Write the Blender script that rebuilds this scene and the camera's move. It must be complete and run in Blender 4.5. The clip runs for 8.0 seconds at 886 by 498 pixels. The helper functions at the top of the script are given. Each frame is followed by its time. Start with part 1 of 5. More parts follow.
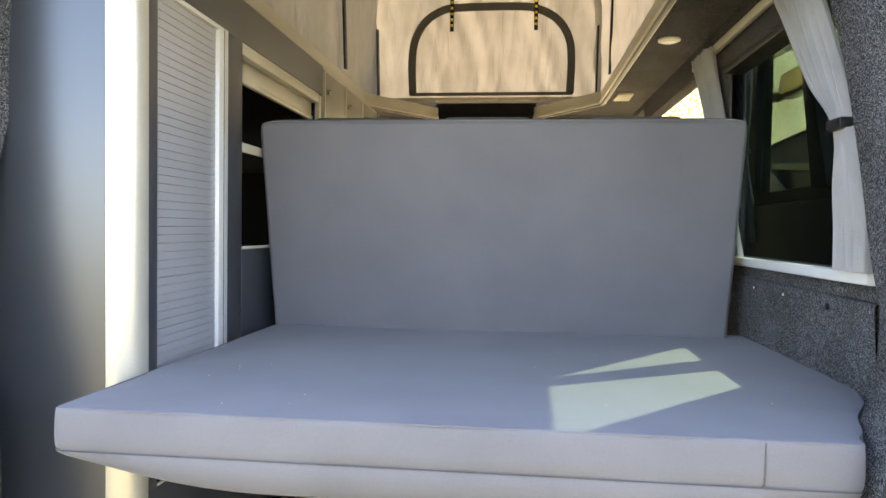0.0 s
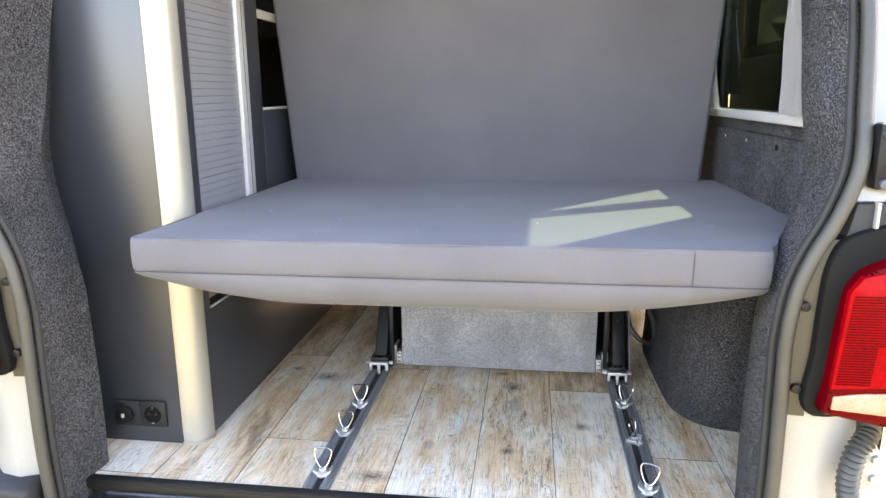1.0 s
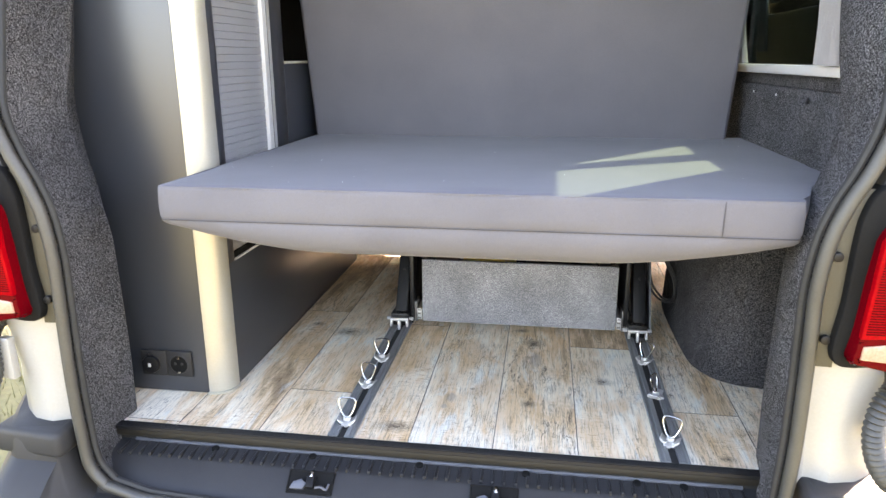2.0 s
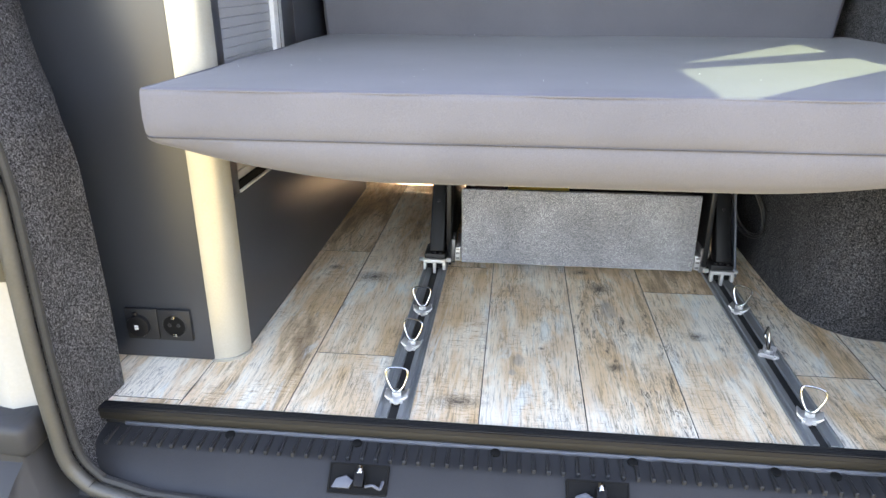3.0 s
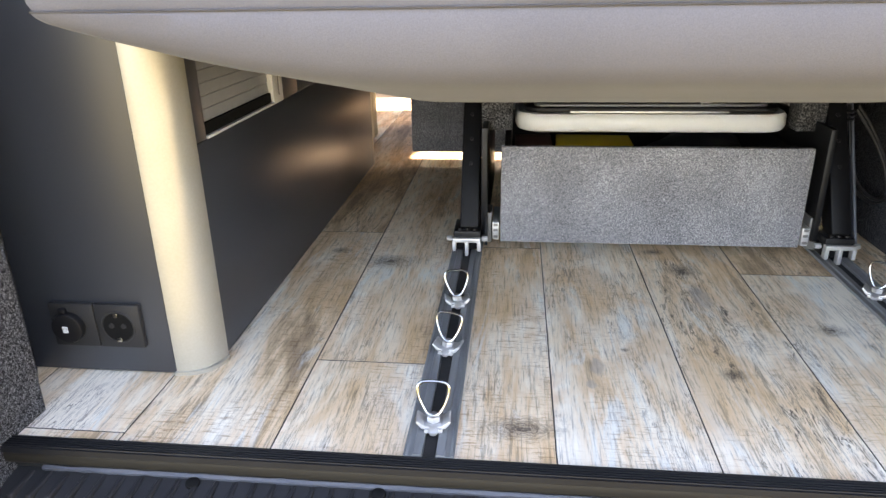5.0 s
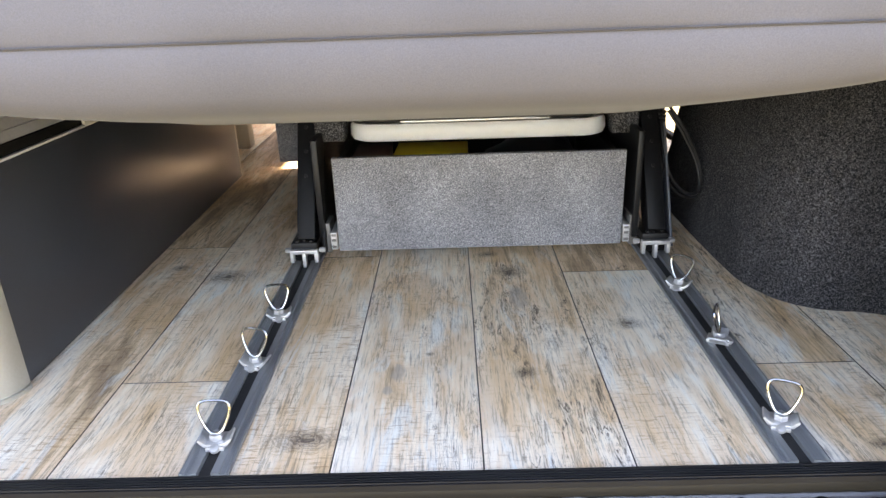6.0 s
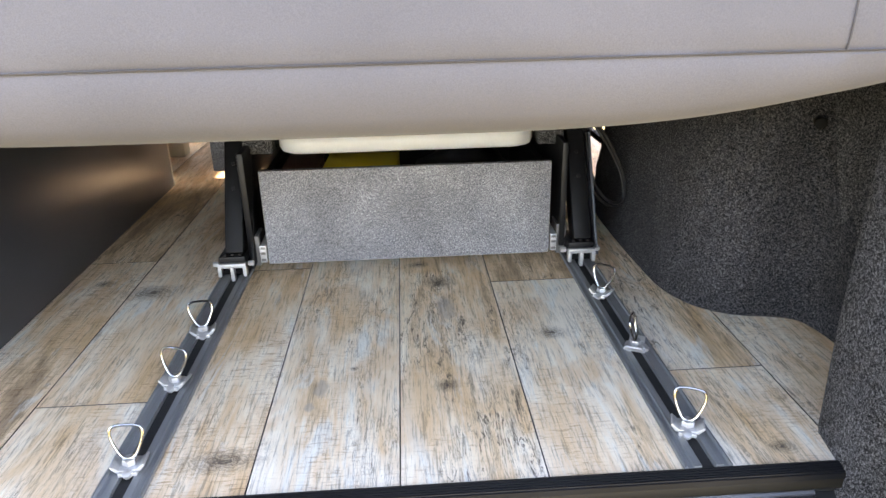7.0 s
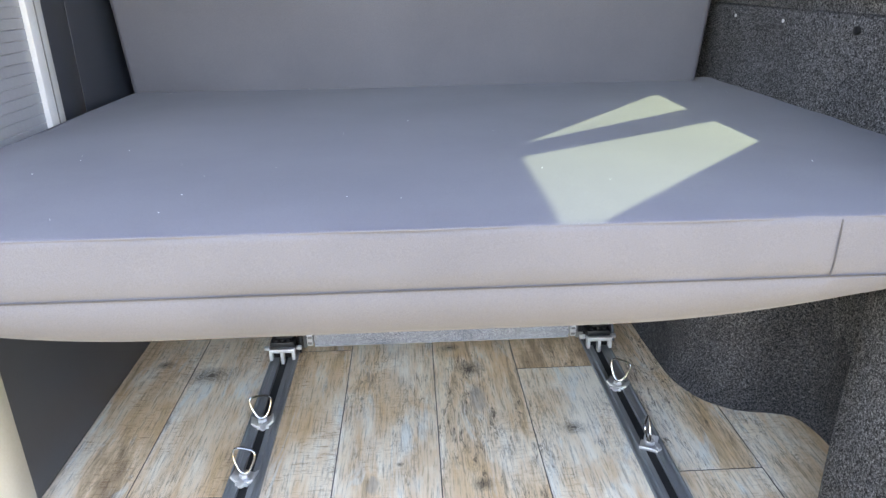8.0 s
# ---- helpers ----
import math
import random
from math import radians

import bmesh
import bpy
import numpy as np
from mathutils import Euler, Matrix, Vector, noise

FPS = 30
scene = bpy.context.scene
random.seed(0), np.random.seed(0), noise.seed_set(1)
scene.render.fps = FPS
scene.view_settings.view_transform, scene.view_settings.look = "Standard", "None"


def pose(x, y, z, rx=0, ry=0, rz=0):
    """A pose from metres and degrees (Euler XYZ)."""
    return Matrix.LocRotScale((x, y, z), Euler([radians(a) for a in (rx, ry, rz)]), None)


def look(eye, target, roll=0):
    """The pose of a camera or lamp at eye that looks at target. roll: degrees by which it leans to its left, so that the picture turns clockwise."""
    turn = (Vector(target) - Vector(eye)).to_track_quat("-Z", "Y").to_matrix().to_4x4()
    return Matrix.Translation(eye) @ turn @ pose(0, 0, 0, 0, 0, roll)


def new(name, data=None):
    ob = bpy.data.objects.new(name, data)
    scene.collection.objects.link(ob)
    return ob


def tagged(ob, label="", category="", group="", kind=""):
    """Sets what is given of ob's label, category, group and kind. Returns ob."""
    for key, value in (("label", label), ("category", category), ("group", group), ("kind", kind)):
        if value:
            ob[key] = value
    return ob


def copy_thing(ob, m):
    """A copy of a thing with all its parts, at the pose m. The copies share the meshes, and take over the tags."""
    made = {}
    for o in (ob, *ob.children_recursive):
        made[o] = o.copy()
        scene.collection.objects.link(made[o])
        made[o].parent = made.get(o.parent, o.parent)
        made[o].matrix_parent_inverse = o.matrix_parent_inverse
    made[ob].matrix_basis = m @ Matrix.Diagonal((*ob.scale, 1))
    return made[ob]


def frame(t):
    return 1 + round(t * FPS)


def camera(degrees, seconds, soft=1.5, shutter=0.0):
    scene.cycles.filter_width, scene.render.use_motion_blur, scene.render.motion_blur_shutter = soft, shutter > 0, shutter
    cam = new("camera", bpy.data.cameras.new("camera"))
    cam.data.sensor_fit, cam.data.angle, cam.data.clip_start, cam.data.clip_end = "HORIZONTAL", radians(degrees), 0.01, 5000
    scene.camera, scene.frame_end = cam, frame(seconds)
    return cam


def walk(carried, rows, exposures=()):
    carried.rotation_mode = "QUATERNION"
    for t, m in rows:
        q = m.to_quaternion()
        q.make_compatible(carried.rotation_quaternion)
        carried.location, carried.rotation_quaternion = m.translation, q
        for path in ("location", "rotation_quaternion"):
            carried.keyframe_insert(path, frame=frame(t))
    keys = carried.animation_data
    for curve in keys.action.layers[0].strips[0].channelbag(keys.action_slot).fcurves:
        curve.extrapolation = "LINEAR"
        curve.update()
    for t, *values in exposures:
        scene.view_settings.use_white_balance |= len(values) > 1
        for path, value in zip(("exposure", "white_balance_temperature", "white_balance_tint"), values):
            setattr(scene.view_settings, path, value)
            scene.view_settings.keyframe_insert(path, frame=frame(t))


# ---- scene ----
cam = camera(66.3, 8.0)
PATH = [
    (0, (0.034, -1.061, 0.828), (-0.187, 0.926, 0.769), 0.8),
    (0.5, (0.061, -1.158, 0.8), (-0.167, 0.827, 0.708), -0.5),
    (0.6, (0.075, -1.186, 0.802), (-0.162, 0.794, 0.648), -0.5),
    (1, (0.09, -1.278, 0.813), (-0.163, 0.654, 0.364), -0.4),
    (1.5, (0.093, -1.282, 0.809), (-0.166, 0.628, 0.275), -0.4),
    (2, (0.063, -1.287, 0.78), (-0.221, 0.618, 0.24), -0.2),
    (2.2, (0.056, -1.277, 0.77), (-0.225, 0.6, 0.137), -0.4),
    (3.3, (-0.235, -0.857, 0.648), (-0.416, 0.985, -0.111), 0.1),
    (3.5, (-0.26, -0.801, 0.615), (-0.469, 1.034, -0.154), -0.4),
    (4, (-0.288, -0.724, 0.505), (-0.521, 1.116, -0.242), -0.6),
    (4.2, (-0.294, -0.708, 0.504), (-0.524, 1.136, -0.236), -0.4),
    (5.3, (-0.205, -0.665, 0.513), (-0.389, 1.182, -0.231), -1.6),
    (5.5, (-0.158, -0.669, 0.52), (-0.308, 1.18, -0.228), -1.6),
    (6, (-0.047, -0.674, 0.531), (-0.083, 1.181, -0.219), -2.0),
    (6.5, (-0.004, -0.673, 0.539), (0.066, 1.179, -0.213), -1.7),
    (7, (0.002, -0.676, 0.552), (0.1, 1.175, -0.199), -1.3),
    (7.5, (-0.009, -0.703, 0.611), (0.085, 1.15, -0.136), -1.1),
    (8, (-0.052, -0.728, 0.774), (0.03, 1.127, 0.03), -0.9),
]
walk(cam, [(t, look(eye, target, roll)) for t, eye, target, roll in PATH], [(0.0, 3.73, 7550, 17), (0.7, 3.79, 7950, 20), (2.0, 3.84, 8250, 21), (3.5, 3.84, 8200, 19), (5.5, 3.64, 8250, 23), (7.2, 3.76, 8400, 22), (8.0, 3.93, 8050, 20)])

# ---------------------------------------------------------------- light
world = bpy.data.worlds.new("sky")
scene.world = world
world.use_nodes = True
sky = world.node_tree.nodes.new("ShaderNodeTexSky")
sky.sky_type = "NISHITA"
sky.sun_disc = False
sky.sun_elevation = radians(38.5)
sky.sun_rotation = radians(45)
sky.air_density, sky.dust_density, sky.ozone_density = 1.0, 1.5, 1.0
back = world.node_tree.nodes["Background"]
world.node_tree.links.new(sky.outputs[0], back.inputs[0])
back.inputs[1].default_value = 0.15

sun_lamp = bpy.data.lights.new("sun", "SUN")
sun_lamp.energy, sun_lamp.angle, sun_lamp.color = 4.0, radians(0.5), (1.0, 0.93, 0.82)
new("sun", sun_lamp).matrix_world = look((6.0, 6.0, 6.75), (0, 0, 0))


# ---------------------------------------------------------------- materials
def nodes_of(name):
    m = bpy.data.materials.new(name)
    m.use_nodes = True
    t = m.node_tree
    return m, t, t.nodes["Principled BSDF"]


def add(t, kind, **values):
    n = t.nodes.new(kind)
    for key, value in values.items():
        n.inputs[key].default_value = value
    return n


def ramp(t, source, stops):
    r = t.nodes.new("ShaderNodeValToRGB")
    els = r.color_ramp.elements
    while len(els) < len(stops):
        els.new(0.5)
    for e, (at, c) in zip(els, stops):
        e.position, e.color = at, (*c, 1)
    t.links.new(source, r.inputs[0])
    return r.outputs[0]


def coords(t, scale=(1, 1, 1)):
    c = t.nodes.new("ShaderNodeTexCoord")
    mp = add(t, "ShaderNodeMapping", Scale=scale)
    t.links.new(c.outputs["Object"], mp.inputs[0])
    return mp.outputs[0]


def bump(t, bsdf, height, strength, distance):
    b = add(t, "ShaderNodeBump", Strength=strength, Distance=distance)
    t.links.new(height, b.inputs["Height"])
    t.links.new(b.outputs[0], bsdf.inputs["Normal"])


def surface(name, dark, light, coarse=4.0, fine=180.0, rough=(0.4, 0.55), metal=0.0, relief=0.1, depth=0.001, coat=0.0, stretch=(1, 1, 1)):
    """A worn surface: blotches at one scale, grain and relief at a finer one."""
    m, t, b = nodes_of(name)
    co = coords(t, stretch)
    big = add(t, "ShaderNodeTexNoise", Scale=coarse, Detail=5.0, Roughness=0.6)
    small = add(t, "ShaderNodeTexNoise", Scale=fine, Detail=3.0)
    t.links.new(co, big.inputs["Vector"])
    t.links.new(co, small.inputs["Vector"])
    mix = add(t, "ShaderNodeMath")
    mix.operation = "MULTIPLY_ADD"
    mix.inputs[1].default_value = 0.35
    t.links.new(small.outputs[0], mix.inputs[0])
    half = add(t, "ShaderNodeMath")
    half.operation = "MULTIPLY"
    half.inputs[1].default_value = 0.65
    t.links.new(big.outputs[0], half.inputs[0])
    t.links.new(half.outputs[0], mix.inputs[2])
    t.links.new(ramp(t, mix.outputs[0], [(0.3, dark), (0.7, light)]), b.inputs["Base Color"])
    span = add(t, "ShaderNodeMapRange")
    span.inputs[3].default_value, span.inputs[4].default_value = rough
    t.links.new(big.outputs[0], span.inputs[0])
    t.links.new(span.outputs[0], b.inputs["Roughness"])
    b.inputs["Metallic"].default_value = metal
    b.inputs["Coat Weight"].default_value = coat
    b.inputs["Coat Roughness"].default_value = 0.08
    if relief:
        bump(t, b, small.outputs[0], relief, depth)
    return m


def fleck(name, base, mid, bright, scale, relief, depth):
    """Felt or speckled board: short mixed fibres of dark and light."""
    m, t, b = nodes_of(name)
    co = coords(t)
    n1 = add(t, "ShaderNodeTexNoise", Scale=scale, Detail=4.0, Roughness=0.75, Distortion=1.2)
    n2 = add(t, "ShaderNodeTexNoise", Scale=7.0, Detail=4.0)
    t.links.new(co, n1.inputs["Vector"])
    t.links.new(co, n2.inputs["Vector"])
    c1 = ramp(t, n1.outputs[0], [(0.40, base), (0.50, mid), (0.62, bright)])
    c2 = ramp(t, n2.outputs[0], [(0.3, (0.72, 0.72, 0.72)), (0.7, (1.15, 1.15, 1.15))])
    mx = t.nodes.new("ShaderNodeMix")
    mx.data_type, mx.blend_type = "RGBA", "MULTIPLY"
    mx.inputs[0].default_value = 1.0
    t.links.new(c1, mx.inputs[6])
    t.links.new(c2, mx.inputs[7])
    t.links.new(mx.outputs[2], b.inputs["Base Color"])
    b.inputs["Roughness"].default_value = 1.0
    b.inputs["Specular IOR Level"].default_value = 0.1
    bump(t, b, n1.outputs[0], relief, depth)
    return m


# printed knots: x, y and the two radii; then the dull stains
KNOTS = [(-0.489, 0.527, 0.044, 0.026), (-0.241, 0.019, 0.040, 0.019), (0.229, 0.298, 0.019, 0.017), (0.054, 0.517, 0.027, 0.024),
         (0.048, 0.159, 0.016, 0.013), (0.454, -0.014, 0.018, 0.010), (0.018, 0.604, 0.018, 0.012), (-0.09, 0.217, 0.005, 0.005), (-0.60, 0.575, 0.016, 0.012)]
STAINS = [(-0.134, 0.167, 0.013, 0.026), (-0.146, 0.122, 0.009, 0.014), (0.062, 0.40, 0.02, 0.05)]


def vinyl_wood(name, white, crack, saw):
    """Weathered plank print: tan and whitewash streaks, saw marks across, dark cracks and knots."""
    m, t, b = nodes_of(name)
    info = t.nodes.new("ShaderNodeObjectInfo")
    c = t.nodes.new("ShaderNodeTexCoord")
    shift = t.nodes.new("ShaderNodeVectorMath")
    shift.operation = "MULTIPLY_ADD"
    comb = t.nodes.new("ShaderNodeCombineXYZ")
    for i in range(3):
        t.links.new(info.outputs["Random"], comb.inputs[i])
    shift.inputs[1].default_value = (31.0, 57.0, 13.0)
    t.links.new(comb.outputs[0], shift.inputs[0])
    t.links.new(c.outputs["Object"], shift.inputs[2])

    def tex(scale, stretch, detail=5.0, rough=0.6, warp=0.0, angle=0.0):
        mp = add(t, "ShaderNodeMapping", Scale=stretch, Rotation=(0, 0, radians(angle)))
        t.links.new(shift.outputs[0], mp.inputs[0])
        n = add(t, "ShaderNodeTexNoise", Scale=scale, Detail=detail, Roughness=rough, Distortion=warp)
        t.links.new(mp.outputs[0], n.inputs["Vector"])
        return n.outputs[0]

    def blend(fac, a, bb, kind="MIX"):
        mx = t.nodes.new("ShaderNodeMix")
        mx.data_type, mx.blend_type = "RGBA", kind
        for value, slot in ((fac, 0), (a, 6), (bb, 7)):
            if isinstance(value, (int, float)):
                mx.inputs[slot].default_value = value
            elif isinstance(value, tuple):
                mx.inputs[slot].default_value = (*value, 1)
            else:
                t.links.new(value, mx.inputs[slot])
        return mx.outputs[2]

    def calc(kind, a, bb, cc=0.0):
        n = t.nodes.new("ShaderNodeMath")
        n.operation = kind
        for value, slot in ((a, 0), (bb, 1), (cc, 2)):
            if isinstance(value, (int, float)):
                n.inputs[slot].default_value = value
            else:
                t.links.new(value, n.inputs[slot])
        return n.outputs[0]

    def spots(marks):
        """The nearest mark's distance, in its own radii."""
        best = None
        for x, y, rx, ry in marks:
            off = t.nodes.new("ShaderNodeVectorMath")
            off.operation = "SUBTRACT"
            off.inputs[1].default_value = (x, y, 0)
            t.links.new(c.outputs["Object"], off.inputs[0])
            size = t.nodes.new("ShaderNodeVectorMath")
            size.operation = "MULTIPLY"
            size.inputs[1].default_value = (1 / rx, 1 / ry, 0)
            t.links.new(off.outputs[0], size.inputs[0])
            far = t.nodes.new("ShaderNodeVectorMath")
            far.operation = "LENGTH"
            t.links.new(size.outputs[0], far.inputs[0])
            best = far.outputs["Value"] if best is None else calc("MINIMUM", best, far.outputs["Value"])
        return best

    k = lambda v: (v, v, v)
    # broad whitewash over tan, drawn out along the plank
    wash = calc("MULTIPLY_ADD", tex(16.0, (1.0, 0.16, 1), 6.0, 0.62, 0.5), 0.75, calc("MULTIPLY_ADD", tex(60.0, (1.0, 0.10, 1), 5.0, 0.65, 0.3), 0.25, white))
    tone = ramp(t, wash, [(0.34, (0.32, 0.215, 0.135)), (0.42, (0.52, 0.365, 0.220)), (0.48, (0.72, 0.530, 0.345)), (0.55, (0.79, 0.655, 0.485)), (0.64, (0.83, 0.755, 0.625))])
    # pale blue-grey remains of paint
    paint = ramp(t, calc("ADD", tex(24.0, (1.0, 0.14, 1), 6.0, 0.65, 0.8), white * 0.5), [(0.58, k(0.0)), (0.66, k(0.6))])
    tone = blend(paint, tone, (0.71, 0.74, 0.70))
    amber = ramp(t, tex(7.0, (1.2, 0.6, 1), 4.0, 0.6, 0.8), [(0.49, k(0.0)), (0.63, k(0.55))])
    tone = blend(amber, tone, (0.64, 0.40, 0.20))
    # fine grain along, saw marks across
    grain = ramp(t, tex(330.0, (1.0, 0.055, 1), 4.0, 0.7, 0.3), [(0.36, k(0.45)), (0.47, k(1.0)), (0.66, k(1.10))])
    tone = blend(0.75, tone, grain, "MULTIPLY")
    saw_n = tex(330.0, (0.14, 1.0, 1), 3.0, 0.65, 0.4, 7.0)
    marks = ramp(t, saw_n, [(0.38, (0.58, 0.48, 0.40)), (0.45, (1, 1, 1)), (0.66, (1.06, 1.06, 1.07))])
    where = ramp(t, tex(9.0, (1.0, 0.5, 1), 3.0), [(0.44, k(0.0)), (0.58, k(saw))])
    tone = blend(where, tone, blend(1.0, tone, marks, "MULTIPLY"))
    # dark cracks, gathered in runs
    zone = ramp(t, tex(11.0, (1.0, 0.25, 1), 3.0, 0.55, 0.5), [(0.50 - 0.07 * crack, k(0.0)), (0.62 - 0.07 * crack, k(min(1.0, 0.35 + 0.6 * crack)))])
    crack_n = tex(52.0, (1.0, 0.11, 1), 5.0, 0.62, 1.1)
    line = ramp(t, crack_n, [(0.478, k(0.0)), (0.495, k(1.0)), (0.505, k(1.0)), (0.522, k(0.0))])
    broken = ramp(t, tex(70.0, (1.0, 0.4, 1), 4.0, 0.7), [(0.44, k(0.0)), (0.53, k(0.95))])
    tone = blend(blend(1.0, blend(1.0, line, broken, "MULTIPLY"), zone, "MULTIPLY"), tone, (0.085, 0.062, 0.045))
    hair_n = tex(150.0, (1.0, 0.085, 1), 4.0, 0.6, 0.8)
    hair = ramp(t, hair_n, [(0.480, k(0.0)), (0.498, k(0.7)), (0.502, k(0.7)), (0.520, k(0.0))])
    tone = blend(blend(1.0, hair, zone, "MULTIPLY"), tone, (0.15, 0.11, 0.08))
    # knots with rings, dull stains
    ragged = tex(55.0, (1.0, 1.0, 1), 4.0, 0.65, 1.0)
    ring = calc("MULTIPLY_ADD", ragged, 1.5, calc("SUBTRACT", spots(KNOTS), 0.75))
    knot = ramp(t, calc("MULTIPLY", ring, 0.5), [(0.10, k(0.9)), (0.17, k(0.35)), (0.22, k(0.85)), (0.28, k(0.2)), (0.34, k(0.7)), (0.40, k(0.12)), (0.47, k(0.5)), (0.54, k(0.06)), (0.62, k(0.22)), (0.70, k(0.0))])
    tone = blend(knot, tone, (0.085, 0.062, 0.048))
    dull = ramp(t, calc("MULTIPLY_ADD", ragged, 1.2, calc("SUBTRACT", spots(STAINS), 0.6)), [(0.6, k(0.55)), (1.0, k(0.0))])
    tone = blend(dull, tone, (0.36, 0.32, 0.28))
    t.links.new(tone, b.inputs["Base Color"])
    b.inputs["Roughness"].default_value = 0.50
    b.inputs["Specular IOR Level"].default_value = 0.15
    bump(t, b, hair_n, 0.10, 0.001)
    return m


def fabric(name, dark, light, weave=900.0):
    m, t, b = nodes_of(name)
    co = coords(t)
    n1 = add(t, "ShaderNodeTexNoise", Scale=5.0, Detail=4.0)
    n2 = add(t, "ShaderNodeTexNoise", Scale=weave, Detail=2.0)
    t.links.new(co, n1.inputs["Vector"])
    t.links.new(co, n2.inputs["Vector"])
    a = ramp(t, n1.outputs[0], [(0.3, dark), (0.7, light)])
    g = ramp(t, n2.outputs[0], [(0.3, (0.88, 0.88, 0.88)), (0.7, (1.1, 1.1, 1.1))])
    mx = t.nodes.new("ShaderNodeMix")
    mx.data_type, mx.blend_type = "RGBA", "MULTIPLY"
    mx.inputs[0].default_value = 1.0
    t.links.new(a, mx.inputs[6])
    t.links.new(g, mx.inputs[7])
    t.links.new(mx.outputs[2], b.inputs["Base Color"])
    b.inputs["Roughness"].default_value = 0.85
    b.inputs["Sheen Weight"].default_value = 0.08
    b.inputs["Sheen Roughness"].default_value = 0.4
    wrinkle = add(t, "ShaderNodeTexNoise", Scale=14.0, Detail=3.0)
    t.links.new(co, wrinkle.inputs["Vector"])
    bump(t, b, wrinkle.outputs[0], 0.15, 0.004)
    return m


def tent_cloth():
    m, t, b = nodes_of("tent_canvas")
    co = coords(t)
    n = add(t, "ShaderNodeTexNoise", Scale=6.0, Detail=5.0)
    t.links.new(co, n.inputs["Vector"])
    col = ramp(t, n.outputs[0], [(0.3, (0.36, 0.33, 0.265)), (0.7, (0.45, 0.415, 0.34))])
    t.links.new(col, b.inputs["Base Color"])
    b.inputs["Roughness"].default_value = 0.9
    fold = add(t, "ShaderNodeTexNoise", Scale=9.0, Detail=3.0, Distortion=0.8)
    mp = coords(t, (2.5, 2.5, 0.5))
    t.links.new(mp, fold.inputs["Vector"])
    bump(t, b, fold.outputs[0], 0.4, 0.02)
    thin = t.nodes.new("ShaderNodeBsdfTranslucent")
    t.links.new(col, thin.inputs[0])
    mx = t.nodes.new("ShaderNodeMixShader")
    mx.inputs[0].default_value = 0.08
    t.links.new(b.outputs[0], mx.inputs[1])
    t.links.new(thin.outputs[0], mx.inputs[2])
    t.links.new(mx.outputs[0], t.nodes["Material Output"].inputs[0])
    return m


def pane_glass(name, tint):
    """A clear pane with a weak mirror on each face."""
    m, t, b = nodes_of(name)
    clear = t.nodes.new("ShaderNodeBsdfTransparent")
    clear.inputs[0].default_value = (*tint, 1)
    gloss = t.nodes.new("ShaderNodeBsdfGlossy")
    gloss.inputs["Roughness"].default_value = 0.02
    mx = t.nodes.new("ShaderNodeMixShader")
    mx.inputs[0].default_value = 0.012
    t.links.new(clear.outputs[0], mx.inputs[1])
    t.links.new(gloss.outputs[0], mx.inputs[2])
    t.links.new(mx.outputs[0], t.nodes["Material Output"].inputs[0])
    return m


CARPET = fleck("charcoal_carpet", (0.006, 0.006, 0.007), (0.044, 0.044, 0.047), (0.28, 0.28, 0.29), 380.0, 0.9, 0.004)
BOARD = fleck("speckled_board", (0.075, 0.077, 0.087), (0.185, 0.188, 0.203), (0.50, 0.50, 0.515), 480.0, 0.25, 0.001)
# the wall carpet again, with the shade inside the van darkening its colours
ARCH_CARPET = fleck("shaded_arch_carpet", (0.007, 0.007, 0.008), (0.027, 0.027, 0.031), (0.145, 0.145, 0.155), 380.0, 0.8, 0.003)
PALE_WOOD = vinyl_wood("pale_plank_print", 0.075, 0.7, 0.6)
TAN_WOOD = vinyl_wood("tan_plank_print", 0.030, 0.25, 0.8)
MIXED_WOOD = vinyl_wood("mixed_plank_print", 0.03, 1.2, 0.5)
BROWN_WOOD = vinyl_wood("brown_plank_print", -0.045, 0.9, 0.5)
SUBFLOOR = surface("subfloor_board", (0.03, 0.025, 0.02), (0.06, 0.05, 0.04))
CUSHION = fabric("grey_cushion_fabric", (0.0890, 0.0868, 0.0995), (0.1070, 0.1040, 0.1175))
PIPING = fabric("grey_piping", (0.036, 0.031, 0.030), (0.05, 0.044, 0.042))
THREAD = fabric("grey_seam_thread", (0.050, 0.046, 0.050), (0.062, 0.058, 0.062))
CURTAIN = fabric("grey_curtain", (0.19, 0.185, 0.19), (0.26, 0.255, 0.26))
CABINET = surface("anthracite_laminate", (0.017, 0.020, 0.027), (0.026, 0.030, 0.038), 3.0, 600.0, (0.33, 0.41), 0.0, 0.05, 0.0004)
CREAM = surface("cream_post_plastic", (0.38, 0.362, 0.305), (0.45, 0.43, 0.37), 5.0, 300.0, (0.30, 0.40), 0.5, 0.03, 0.0004)
EDGE = surface("cream_edge_trim", (0.36, 0.335, 0.27), (0.45, 0.42, 0.345), 8.0, 300.0, (0.3, 0.45))
FRAME = surface("pale_frame_aluminium", (0.50, 0.50, 0.50), (0.60, 0.60, 0.60), 6.0, 300.0, (0.3, 0.4), 0.15)
DOORBLACK = surface("matt_black_lining", (0.004, 0.004, 0.004), (0.010, 0.010, 0.010), 6.0, 400.0, (0.6, 0.7))
SILVER = surface("silver_slat", (0.30, 0.31, 0.33), (0.37, 0.38, 0.40), 4.0, 200.0, (0.3, 0.42), 0.35, 0.04, 0.0004)
ALU = surface("anodised_aluminium", (0.50, 0.51, 0.52), (0.62, 0.63, 0.64), 20.0, 400.0, (0.28, 0.42), 0.9, 0.05, 0.0003, 0.0, (1, 0.05, 1))
